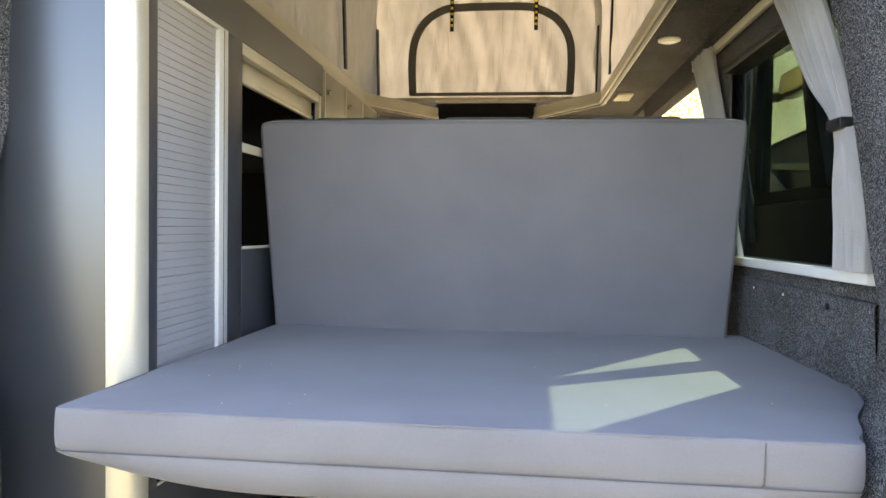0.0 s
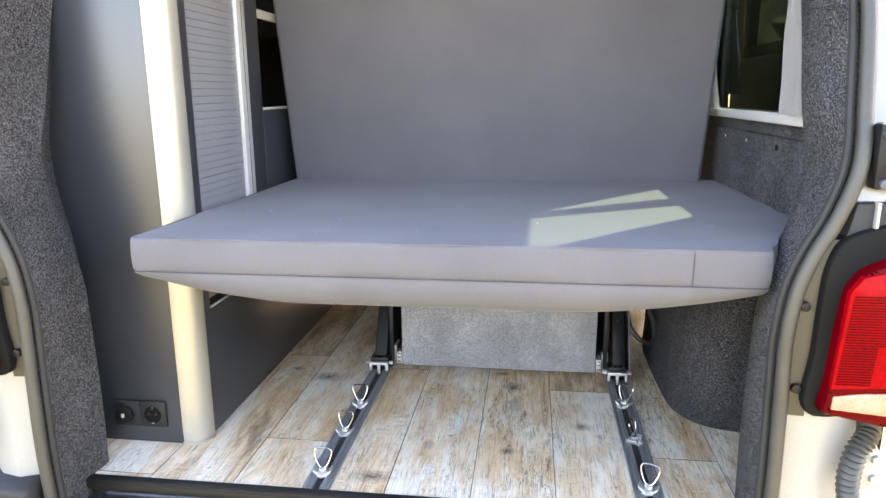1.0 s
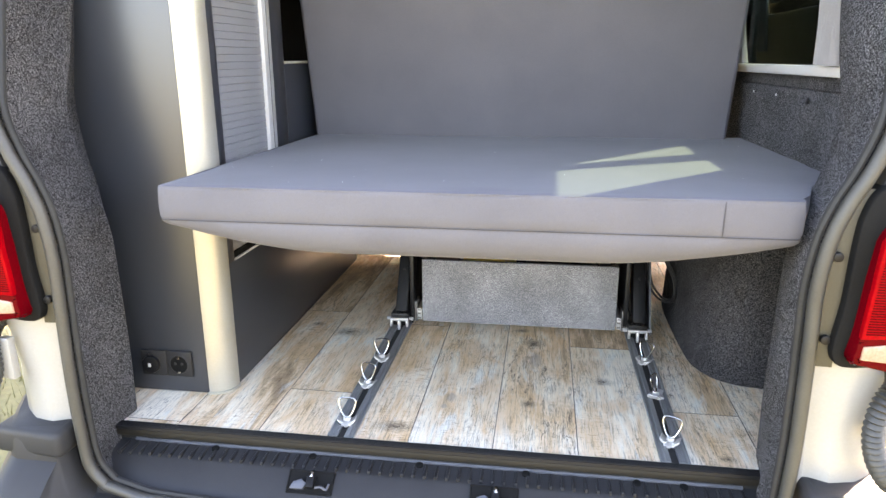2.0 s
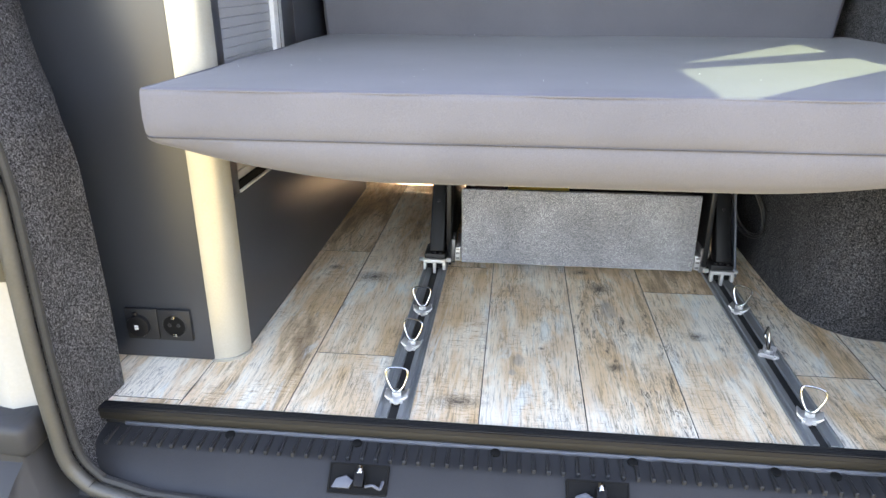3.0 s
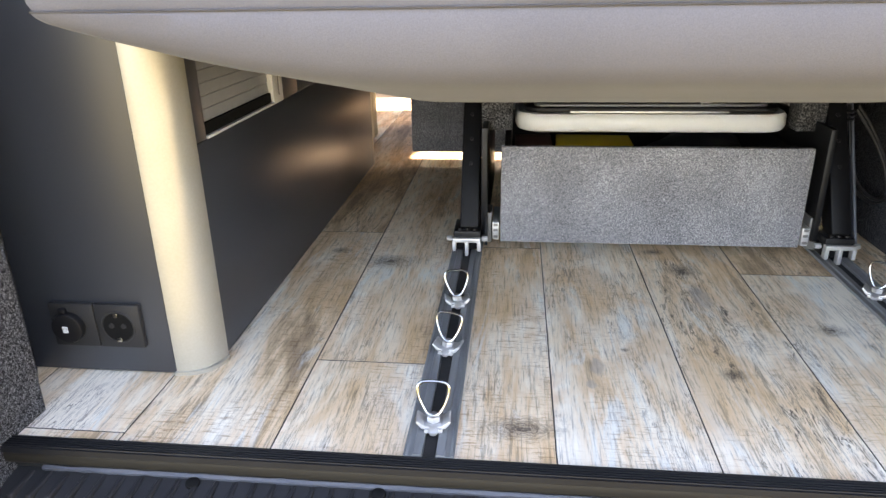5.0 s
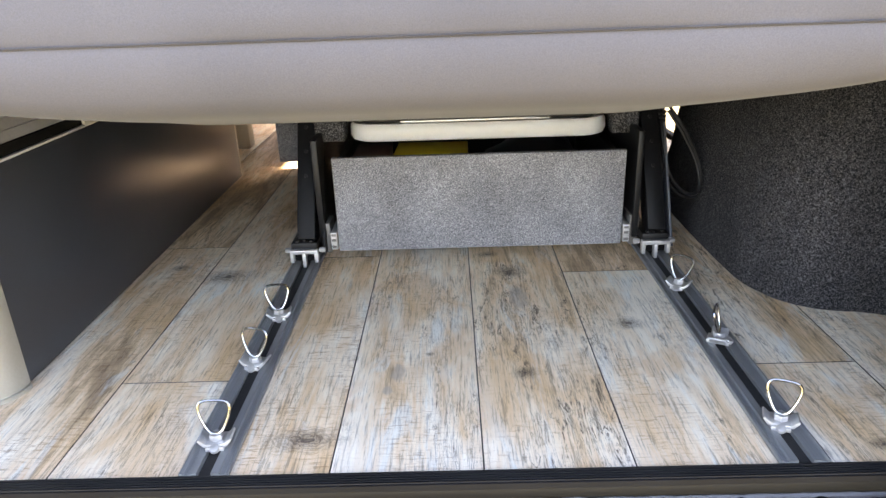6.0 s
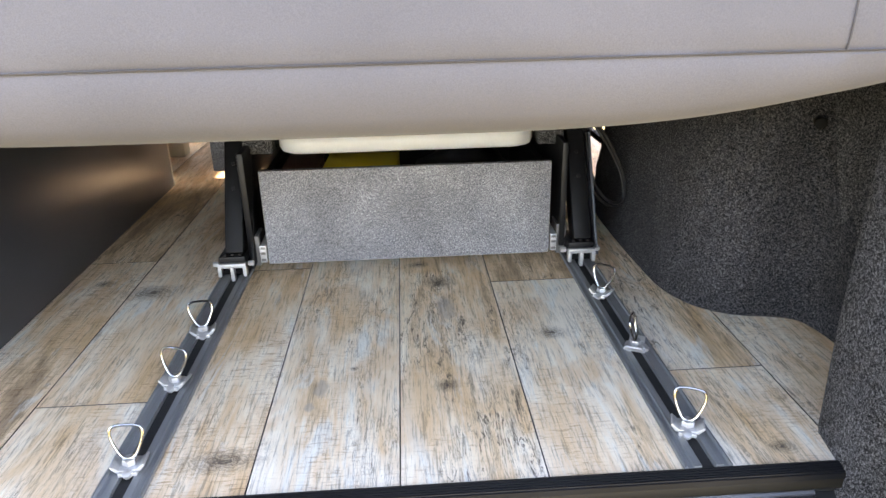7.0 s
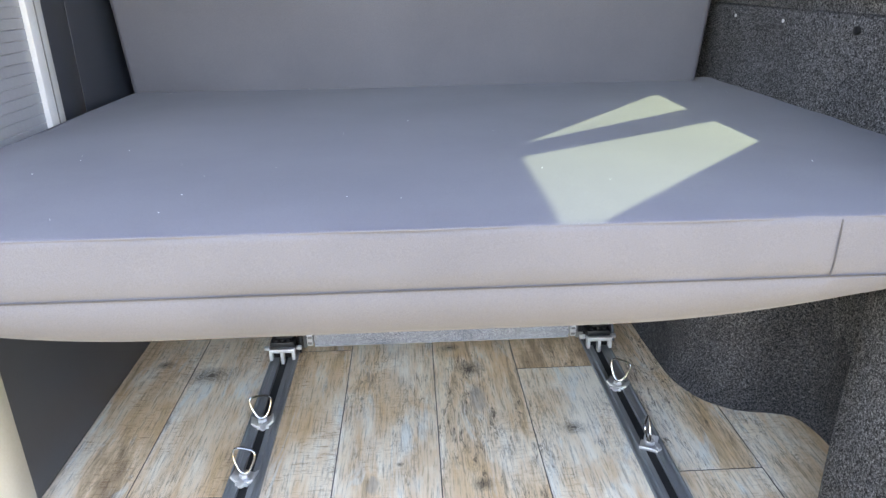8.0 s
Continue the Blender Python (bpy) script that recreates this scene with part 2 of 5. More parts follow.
RAILMETAL = surface("grey_rail_aluminium", (0.19, 0.20, 0.205), (0.29, 0.30, 0.305), 20.0, 300.0, (0.38, 0.52), 0.45, 0.05, 0.0003, 0.0, (1, 0.05, 1))
STEEL = surface("polished_steel", (0.40, 0.39, 0.37), (0.52, 0.51, 0.48), 30.0, 300.0, (0.12, 0.22), 1.0, 0.0)
ZINC = surface("zinc_plated_steel", (0.45, 0.45, 0.45), (0.60, 0.60, 0.60), 40.0, 300.0, (0.3, 0.45), 0.6, 0.05, 0.0003)
BLACKSTEEL = surface("black_painted_steel", (0.003, 0.003, 0.0035), (0.006, 0.006, 0.007), 12.0, 300.0, (0.4, 0.55), 0.0, 0.05, 0.0004)
GREYSTEEL = surface("grey_painted_steel", (0.05, 0.055, 0.07), (0.08, 0.085, 0.10), 12.0, 300.0, (0.4, 0.5))
TAUPE = surface("taupe_plastic", (0.12, 0.115, 0.11), (0.17, 0.165, 0.16), 12.0, 300.0)
GREIGE = surface("greige_front", (0.16, 0.15, 0.12), (0.21, 0.20, 0.165), 8.0, 300.0, (0.35, 0.5))
BRONZE = surface("bronze_nosing_metal", (0.016, 0.014, 0.011), (0.028, 0.025, 0.020), 9.0, 300.0, (0.42, 0.55), 0.2, 0.05, 0.0003, 0.0, (0.1, 1, 1))
MIRROR = surface("amber_mirror_glass", (0.55, 0.33, 0.10), (0.68, 0.44, 0.16), 8.0, 200.0, (0.2, 0.3))
BLACK = surface("black_plastic", (0.005, 0.005, 0.006), (0.011, 0.011, 0.012), 8.0, 500.0, (0.35, 0.5), 0.0, 0.15, 0.0005)
SILLPLASTIC = surface("sill_plastic", (0.016, 0.016, 0.017), (0.029, 0.029, 0.030), 6.0, 500.0, (0.36, 0.5), 0.0, 0.15, 0.0005)
BUMPER = surface("grained_bumper_plastic", (0.016, 0.016, 0.017), (0.032, 0.032, 0.033), 5.0, 900.0, (0.45, 0.6), 0.0, 0.3, 0.0006)
RUBBER = surface("grey_seal_rubber", (0.032, 0.031, 0.027), (0.053, 0.051, 0.045), 9.0, 300.0, (0.4, 0.55), 0.0, 0.05, 0.0005)
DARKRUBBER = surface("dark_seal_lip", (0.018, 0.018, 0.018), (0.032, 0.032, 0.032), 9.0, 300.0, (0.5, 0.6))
CHANNEL = surface("primer_grey_paint", (0.028, 0.025, 0.017), (0.042, 0.038, 0.027), 9.0, 300.0, (0.35, 0.5))
WHITE = surface("white_car_paint", (0.28, 0.274, 0.256), (0.33, 0.323, 0.305), 3.0, 200.0, (0.3, 0.42), 0.0, 0.02, 0.0003, 0.5)
WHITEPLASTIC = surface("white_plastic", (0.56, 0.565, 0.56), (0.64, 0.645, 0.64), 6.0, 300.0, (0.3, 0.4))
REDLENS = surface("red_lamp_plastic", (0.15, 0.001, 0.003), (0.33, 0.002, 0.005), 14.0, 200.0, (0.12, 0.2), 0.0, 0.0, 0.001, 0.05)
DARKRED = surface("dark_red_lamp_plastic", (0.06, 0.0005, 0.002), (0.10, 0.001, 0.003), 5.0, 200.0, (0.15, 0.25), 0.0, 0.0, 0.001, 0.05)
PALELENS = surface("clear_lamp_plastic", (0.26, 0.13, 0.09), (0.46, 0.29, 0.21), 40.0, 200.0, (0.12, 0.2), 0.0, 0.0, 0.001, 1.0)
for lens_look in (REDLENS, DARKRED, PALELENS):
    lens_look.node_tree.nodes["Principled BSDF"].inputs["Specular IOR Level"].default_value = 0.04
CABINET.node_tree.nodes["Principled BSDF"].inputs["Specular IOR Level"].default_value = 0.95
for dull_look, shine in ((BLACKSTEEL, 0.15), (BLACK, 0.25), (DOORBLACK, 0.08), (BUMPER, 0.25), (SILLPLASTIC, 0.25), (BRONZE, 0.2), (DARKRUBBER, 0.2)):
    dull_look.node_tree.nodes["Principled BSDF"].inputs["Specular IOR Level"].default_value = shine
TENT = tent_cloth()
ZIP = surface("dark_zip_tape", (0.06, 0.058, 0.05), (0.095, 0.09, 0.08), 20.0, 400.0, (0.7, 0.8))
YELLOW = surface("yellow_card", (0.72, 0.50, 0.03), (0.80, 0.58, 0.05), 10.0, 300.0, (0.4, 0.5))
BROWNCARD = surface("brown_card", (0.07, 0.025, 0.015), (0.11, 0.04, 0.025), 10.0, 300.0, (0.4, 0.5))
BLUE = surface("dark_blue_card", (0.03, 0.04, 0.14), (0.05, 0.06, 0.2), 10.0, 300.0, (0.4, 0.5))
SEATCLOTH = fabric("dark_grey_seat_cloth", (0.045, 0.045, 0.05), (0.07, 0.07, 0.075))
GLASS = pane_glass("window_glass", (0.96, 0.97, 0.94))
TINTED = pane_glass("tinted_window_glass", (0.58, 0.64, 0.60))
LAMPGLASS = surface("frosted_lamp_cover", (0.75, 0.75, 0.72), (0.85, 0.85, 0.82), 10.0, 200.0, (0.25, 0.35))
GRASS = surface("dry_meadow", (0.115, 0.105, 0.045), (0.25, 0.22, 0.10), 0.6, 30.0, (0.9, 1.0), 0.0, 0.2, 0.01)
FOLIAGE = surface("hedge_foliage", (0.46, 0.34, 0.06), (0.70, 0.50, 0.11), 0.8, 12.0, (0.8, 0.9), 0.0, 0.6, 0.03)


# ---------------------------------------------------------------- building helpers
def thing(name, label, category, base=(0, 0, 0), group=""):
    e = new(name)
    e.empty_display_size = 0.05
    e.matrix_basis = Matrix.Translation(base)
    return tagged(e, label, category, group)


def part(name, bm, material, parent=None, label="", smooth=True):
    me = bpy.data.meshes.new(name)
    bmesh.ops.recalc_face_normals(bm, faces=bm.faces)
    bm.to_mesh(me)
    bm.free()
    me.materials.append(material)
    for p in me.polygons:
        p.use_smooth = smooth
    if smooth:
        me.set_sharp_from_angle(angle=radians(38))
    ob = new(name, me)
    if parent:
        ob.parent = parent
        chain = Matrix.Identity(4)
        node = parent
        while node:
            chain = node.matrix_basis @ chain if node.parent is None else chain
            node = node.parent
        ob.matrix_parent_inverse = chain.inverted()
    if label:
        ob["label"] = label
    return ob


def sub(name, bm, material, parent, label="", smooth=True):
    """A piece of a part: parent is itself a child that has no pose of its own."""
    ob = part(name, bm, material, None, label, smooth)
    ob.parent = parent
    ob.matrix_parent_inverse = Matrix.Identity(4)
    return ob


def setting(name, bm, material, label, category, smooth=True):
    return tagged(part(name, bm, material, None, "", smooth), label, category, "", "structure")


def block(x0, x1, y0, y1, z0, z1, bevel=0.0, bm=None, turn=None, seg=2):
    own = bmesh.new()
    bmesh.ops.create_cube(own, size=1.0)
    bmesh.ops.scale(own, vec=(x1 - x0, y1 - y0, z1 - z0), verts=own.verts)
    if bevel:
        bmesh.ops.bevel(own, geom=own.edges[:], offset=bevel, segments=seg, affect="EDGES", profile=0.5)
    if turn:
        bmesh.ops.transform(own, matrix=turn.to_3x3().to_4x4(), verts=own.verts)
    bmesh.ops.translate(own, vec=((x0 + x1) / 2, (y0 + y1) / 2, (z0 + z1) / 2), verts=own.verts)
    return join(bm, own)


def join(bm, own):
    if bm is None:
        return own
    tmp = bpy.data.meshes.new("tmp")
    own.to_mesh(tmp)
    own.free()
    bm.from_mesh(tmp)
    bpy.data.meshes.remove(tmp)
    return bm


def tube(points, radius, bm=None, sides=10, closed=False, radii=None):
    """A round bar along a smooth run of points."""
    bm = bm or bmesh.new()
    pts = [Vector(p) for p in points]
    n = len(pts)
    rings = []
    side = None
    for i, p in enumerate(pts):
        a = pts[(i - 1) % n] if closed or i else p
        b = pts[(i + 1) % n] if closed or i < n - 1 else p
        d = (b - a).normalized()
        if side is None:
            side = d.orthogonal().normalized()
        side = (side - d * side.dot(d)).normalized()
        up = d.cross(side)
        r = radii[i] if radii else radius
        rings.append([bm.verts.new(p + (side * math.cos(k * math.tau / sides) + up * math.sin(k * math.tau / sides)) * r) for k in range(sides)])
    for i in range(n if closed else n - 1):
        a, b = rings[i], rings[(i + 1) % n]
        off = 0
        if closed and i == n - 1:
            off = min(range(sides), key=lambda s: (a[0].co - b[s].co).length)
        for k in range(sides):
            bm.faces.new((a[k], a[(k + 1) % sides], b[(k + 1 + off) % sides], b[(k + off) % sides]))
    if not closed:
        bm.faces.new(rings[0])
        bm.faces.new(rings[-1])
    return bm


def curve(points, steps=8, closed=False):
    """Catmull-Rom points through the given ones."""
    p = [Vector(q) for q in points]
    n = len(p)
    out = []
    for i in range(n if closed else n - 1):
        a, b, c, d = (p[(i + k) % n] if closed else p[min(max(i + k, 0), n - 1)] for k in (-1, 0, 1, 2))
        for s in range(steps):
            u = s / steps
            out.append(0.5 * (2 * b + (c - a) * u + (2 * a - 5 * b + 4 * c - d) * u * u + (3 * b - a - 3 * c + d) * u ** 3))
    if not closed:
        out.append(p[-1])
    return out


def loft(rows, bm=None, closed=False, caps=False):
    """A skin over rows of points that all have the same count."""
    bm = bm or bmesh.new()
    vs = [[bm.verts.new(p) for p in row] for row in rows]
    for a, b in zip(vs, vs[1:]):
        m = len(a)
        for k in range(m if closed else m - 1):
            bm.faces.new((a[k], a[(k + 1) % m], b[(k + 1) % m], b[k]))
    if caps:
        bm.faces.new(vs[0])
        bm.faces.new(vs[-1])
    return bm


def prism(outline, a, b, axis="z", bm=None, bevel=0.0):
    """An outline of two coordinates drawn out along an axis from a to b."""
    own = bmesh.new()
    place = {"z": lambda u, v, w: (u, v, w), "y": lambda u, v, w: (u, w, v), "x": lambda u, v, w: (w, u, v)}[axis]
    lo = [own.verts.new(place(u, v, a)) for u, v in outline]
    hi = [own.verts.new(place(u, v, b)) for u, v in outline]
    own.faces.new(lo)
    own.faces.new(hi)
    for i in range(len(lo)):
        j = (i + 1) % len(lo)
        own.faces.new((lo[i], lo[j], hi[j], hi[i]))
    if bevel:
        bmesh.ops.recalc_face_normals(own, faces=own.faces)
        bmesh.ops.bevel(own, geom=own.edges[:], offset=bevel, segments=2, affect="EDGES", profile=0.5)
    return join(bm, own)


def disc(centre, radius, thick, axis, bm=None, seg=24, bevel=0.0):
    own = bmesh.new()
    bmesh.ops.create_cone(own, cap_ends=True, segments=seg, radius1=radius, radius2=radius, depth=thick)
    if bevel:
        rim = [e for e in own.edges if abs(e.verts[0].co.z - e.verts[1].co.z) < 1e-6]
        bmesh.ops.bevel(own, geom=rim, offset=bevel, segments=2, affect="EDGES", profile=0.5)
    turn = Vector(axis).to_track_quat("Z", "Y").to_matrix().to_4x4()
    bmesh.ops.transform(own, matrix=Matrix.Translation(centre) @ turn, verts=own.verts)
    return join(bm, own)


def rounded(w, d, r, cx=0.0, cy=0.0, seg=6):
    """The outline of a rectangle with round corners."""
    out = []
    for sx, sy, start in ((1, 1, 0), (-1, 1, 90), (-1, -1, 180), (1, -1, 270)):
        for k in range(seg + 1):
            a = radians(start + 90 * k / seg)
            out.append((cx + sx * (w / 2 - r) + r * math.cos(a), cy + sy * (d / 2 - r) + r * math.sin(a)))
    return out

# ---------------------------------------------------------------- ground and distance
GROUND_Z = -0.60


def hill(x, y):
    """The meadow is flat round the van and climbs to a hillside ahead."""
    rise = max(0.0, y - 16.0)
    return GROUND_Z + min(120.0, 0.009 * rise * rise if rise < 36 else 0.648 * rise - 11.66) + 0.25 * min(1.0, rise / 20) * noise.noise(Vector((x * 0.12, y * 0.12, 0)))


rows = []
line = [-900, -400, -150] + [-80 + 4 * k for k in range(41)] + [150, 400, 900]
for gy in line:
    rows.append([(gx, gy, hill(gx, gy)) for gx in line])
setting("ground", loft(rows), GRASS, "dry yellow-green meadow rising to a hillside", "ground")

rng = random.Random(4)
bm = bmesh.new()
for _ in range(420):
    x, y = rng.uniform(-8, 40), rng.uniform(24, 70)
    for _ in range(26):
        size = rng.uniform(0.10, 0.22)
        c = Vector((x + rng.gauss(0, 0.55), y + rng.gauss(0, 0.55), hill(x, y) + abs(rng.gauss(0.35, 0.4))))
        a = Vector((rng.gauss(0, 1), rng.gauss(0, 1), rng.gauss(0, 1))).normalized() * size
        b = a.orthogonal().normalized() * size * 0.5
        bm.faces.new([bm.verts.new(c + q) for q in (-a, b, a, -b)])
tagged(part("bushes", bm, FOLIAGE, None, "", False), "low sunlit bushes scattered over the hillside", "bushes", "", "stuff")

bm = bmesh.new()
for _ in range(2600):
    x, y = rng.uniform(-2.4, -1.0), rng.uniform(-0.9, 1.2)
    h, a = rng.uniform(0.03, 0.09), rng.uniform(0, math.tau)
    w = Vector((math.cos(a), math.sin(a), 0)) * 0.003
    lean = Vector((rng.gauss(0, 0.02), rng.gauss(0, 0.02), h))
    base = Vector((x, y, GROUND_Z))
    bm.faces.new([bm.verts.new(p) for p in (base - w, base + w, base + lean)])
tagged(part("grass", bm, GRASS, None, "", False), "short dry grass blades beside the van", "grass", "", "stuff")

# ---------------------------------------------------------------- van shell
MID = -0.172                       # the van's centre line
# height, inner edge of the trim, seal, both right of the centre line
JAMB = [(-0.075, 0.690, 0.640), (-0.03, 0.682, 0.672), (0.05, 0.679, 0.680), (0.17, 0.677, 0.683), (0.34, 0.680, 0.680), (0.42, 0.683, 0.679),
        (0.50, 0.694, 0.688), (0.56, 0.717, 0.707), (0.62, 0.732, 0.735), (0.70, 0.741, 0.760), (0.80, 0.736, 0.768), (0.95, 0.735, 0.772),
        (1.15, 0.725, 0.760), (1.32, 0.700, 0.735), (1.40, 0.660, 0.700), (1.44, 0.560, 0.620)]


def lean_y(z):
    return max(0.0, z - 0.68) * 0.28


def seal_run(side, out=0.0, dy=0.0):
    pts = [(MID + side * (s + out), -0.175 + dy + lean_y(z), z) for z, i, s in JAMB]
    return curve(pts, 5)


for side, name in ((1, "right"), (-1, "left")):
    outer = curve([(MID + side * (s - 0.005), -0.168 + lean_y(z), z) for z, i, s in JAMB], 5)
    mid = curve([(MID + side * ((i + s) / 2 - (0.010 if side > 0 else 0.0)), -0.08 + lean_y(z), z) for z, i, s in JAMB], 5)
    inner = curve([(MID + side * (i + (0.004 if side > 0 else -0.004 if z < 0.5 else 0.002)), 0.008 + lean_y(z), z) for z, i, s in JAMB], 5)
    turn1 = curve([(MID + side * (i + 0.012), 0.022 + lean_y(z), z) for z, i, s in JAMB], 5)
    deep = curve([(MID + side * max(0.845, i + 0.1), 0.22 + lean_y(z) * 0.4, z) for z, i, s in JAMB], 5)
    far = curve([(MID + side * 0.90, 0.22 + lean_y(z) * 0.4, z) for z, i, s in JAMB], 5)
    bm = loft([outer, mid, inner, turn1, deep, far])
    setting("pillar_trim_" + name, bm, CARPET, "charcoal felt carpet lining on the rear door pillar", "pillar trim")

# the rubber door seal, one closed ring
ring = seal_run(1) + [Vector((MID + x, 0.045, 1.47)) for x in (0.45, 0.2, -0.2, -0.45)] + list(reversed(seal_run(-1)))
ring += [Vector((MID + x, -0.178 - 0.022 * (1 - (x / 0.64) ** 2), -0.088 - 0.008 * (1 - (x / 0.64) ** 2))) for x in (-0.56, -0.4, -0.2, 0.0, 0.2, 0.4, 0.56)]
seal = thing("door_seal", "grey rubber seal round the open rear door frame", "door seal", (MID, -0.18, -0.09))
part("bulb", tube(ring, 0.0118, sides=10, closed=True), RUBBER, seal)
part("lip", tube([p + Vector(((MID - p.x) * 0.024, 0.012, 0.010 if p.z < 0 else 0)) for p in ring], 0.007, sides=8, closed=True), DARKRUBBER, seal, "dark inner sealing lip")

# painted channel between seal and lamp, outer body corners
for side, name in ((1, "right"), (-1, "left")):
    rows = []
    for z, i, s in [(0.052, 0.679, 0.690)] + JAMB[3:-1]:
        ly = lean_y(z)
        edge = (0.825 if z < 0.28 else 0.87) if z < 0.95 else 0.86 - (z - 0.95) * 0.22
        rows.append([(MID + side * (s + 0.006), -0.160 + ly, z), (MID + side * (s + 0.022), -0.150 + ly, z), (MID + side * (s + 0.035), -0.152 + ly, z),
                     (MID + side * max(s + 0.06, edge - 0.10), -0.165 + ly, z), (MID + side * (edge - 0.03), -0.155 + ly, z), (MID + side * (edge + 0.015), -0.12 + ly, z),
                     (MID + side * (edge + 0.04), -0.04 + ly, z), (MID + side * (edge + 0.045), 0.10 + ly, z), (MID + side * (edge + 0.045), 0.24, z)])
    setting("body_corner_" + name, loft(rows), WHITE, "white painted rear body corner of the van", "van body")
    rows = []
    for z, i, s in [(0.285, 0, 0.680), (0.34, 0, 0.680), (0.42, 0, 0.679), (0.50, 0, 0.688), (0.56, 0, 0.707), (0.585, 0, 0.718)]:
        rows.append([(MID + side * (s + 0.004), -0.168, z), (MID + side * (s + 0.018), -0.172, z), (MID + side * (s + 0.040), -0.174, z), (MID + side * (s + 0.050), -0.150, z)])
    channel = thing("lamp_channel", "beige-grey painted metal channel beside the tail lamp", "body panel", (MID + side * 0.71, -0.16, 0.285))
    part("plate", loft(rows), CHANNEL, channel)
    for z in (0.476, 0.335):
        part("grommet", disc((MID + side * 0.7015, -0.177, z), 0.008, 0.010, (0, -1, 0), bevel=0.002), BLACK, channel, "round black rubber grommet")

    # tail lamp
    lamp = thing("tail_lamp", "red tail lamp in a black surround on the white body", "tail lamp", (MID + side * 0.80, -0.18, 0.27))

    def lens_outline(grow, zlo=0.297, zhi=0.60):
        out = []
        for x, z in ((0.718, zlo + 0.014), (0.727, 0.36), (0.733, 0.45), (0.740, 0.515), (0.760, 0.545), (0.82, 0.572), (0.90, 0.590), (0.955, 0.592), (0.955, zlo + 0.012), (0.90, zlo - 0.004), (0.82, zlo - 0.006)):
            cx, cz = 0.86, 0.43
            out.append((MID + side * (x + 0.007 + (-grow if x < cx else grow * 0.0)), z + (grow if z > cz else -grow * 0.4)))
        return out

    surround = []
    for x, z in ((0.714, 0.300), (0.717, 0.40), (0.720, 0.50), (0.727, 0.552), (0.750, 0.592), (0.82, 0.615), (0.905, 0.64), (0.955, 0.645), (0.955, 0.300), (0.80, 0.296)):
        surround.append((MID + side * x, z))
    surround = [(p.x, p.y) for p in curve([(a, b, 0) for a, b in surround], 4, True)]
    part("surround", prism(surround, -0.192, -0.08, "y", bevel=0.006), DOORBLACK, lamp, "black lamp surround")
    panel_run = [(0.722, 0.520), (0.735, 0.560), (0.750, 0.592), (0.760, 0.642), (0.860, 0.648), (0.865, 0.565)]
    part("upper_panel", prism([(MID + side * x, z) for x, z in panel_run], -0.176, -0.145, "y", bevel=0.003), BUMPER, lamp, "dark panel above the lamp")
    part("flange", block(*sorted((MID + side * 0.785, MID + side * 0.790)), -0.186, -0.172, 0.600, 0.646, 0.001), WHITE, lamp, "bright narrow flange")
    shape = lens_outline(0.0)
    corners = [Vector((a, b, 0)) for a, b in shape]
    rounded_shape = []
    for q in range(len(corners)):
        a, b, c = corners[q - 1], corners[q], corners[(q + 1) % len(corners)]
        ra, rc = min(0.014, (a - b).length * 0.45), min(0.014, (c - b).length * 0.45)
        p0, p2 = b + (a - b).normalized() * ra, b + (c - b).normalized() * rc
        for w in (0.0, 0.25, 0.5, 0.75, 1.0):
            p = p0 * (1 - w) ** 2 + b * 2 * w * (1 - w) + p2 * w * w
            rounded_shape.append((p.x, p.y))
    lens = part("lens", prism(rounded_shape, -0.222, -0.10, "y", bevel=0.010), DARKRED, lamp, "deep red lens shell")
    inner_pane = [(MID + side * x, z) for x, z in ((0.734, 0.356), (0.745, 0.512), (0.762, 0.538), (0.85, 0.560), (0.945, 0.578), (0.945, 0.372), (0.86, 0.364))]
    sub("reflector", prism(inner_pane, -0.2245, -0.21, "y", bevel=0.002), REDLENS, lens, "bright red reflector")
    for k in range(34):
        z = 0.366 + k * 0.0043
        x0 = 0.739 + (z - 0.36) * 0.08
        sub("rib", block(*sorted((MID + side * x0, MID + side * (x0 + 0.050 + 0.01 * (k > 14)))), -0.2262, -0.222, z - 0.0009, z + 0.0009), DARKRED, lens)
    pale = [(MID + side * x, z) for x, z in ((0.738, 0.322), (0.740, 0.344), (0.78, 0.350), (0.86, 0.355), (0.945, 0.360), (0.945, 0.318), (0.85, 0.312))]
    sub("reversing_pane", prism(pale, -0.2250, -0.21, "y", bevel=0.002), PALELENS, lens, "pale clear reversing pane")

    # corrugated hose below the lamp
    if side == 1:
        path = curve([(MID + 0.83, -0.15, 0.285), (MID + 0.818, -0.185, 0.265), (MID + 0.795, -0.20, 0.235), (MID + 0.790, -0.20, 0.18), (MID + 0.805, -0.20, 0.125), (MID + 0.84, -0.195, 0.085), (MID + 0.90, -0.18, 0.085), (MID + 0.95, -0.14, 0.10)], 16)
    else:
        path = curve([(MID - 0.835, -0.15, 0.285), (MID - 0.833, -0.185, 0.265), (MID - 0.828, -0.20, 0.235), (MID - 0.832, -0.20, 0.18), (MID - 0.86, -0.20, 0.13), (MID - 0.90, -0.18, 0.11), (MID - 0.95, -0.14, 0.11)], 16)
    radii = [0.0165 + 0.0028 * math.sin(k * 2.1) for k in range(len(path))]
    hose = thing("cable_hose", "grey corrugated cable hose hanging under the tail lamp", "hose", path[0])
    part("sleeve", tube(path, 0.02, sides=14, radii=radii), RUBBER, hose)
    plate = thing("hinge_plate", "white painted bracket plate with two bolts", "bracket", (MID + side * 0.85, -0.17, 0.2))
    part("plate", prism([(MID + side * x, z) for x, z in ((0.80, 0.25), (0.83, 0.25), (0.862, 0.20), (0.845, 0.165), (0.80, 0.16))], -0.185, -0.165, "y", bevel=0.004), WHITE, plate)
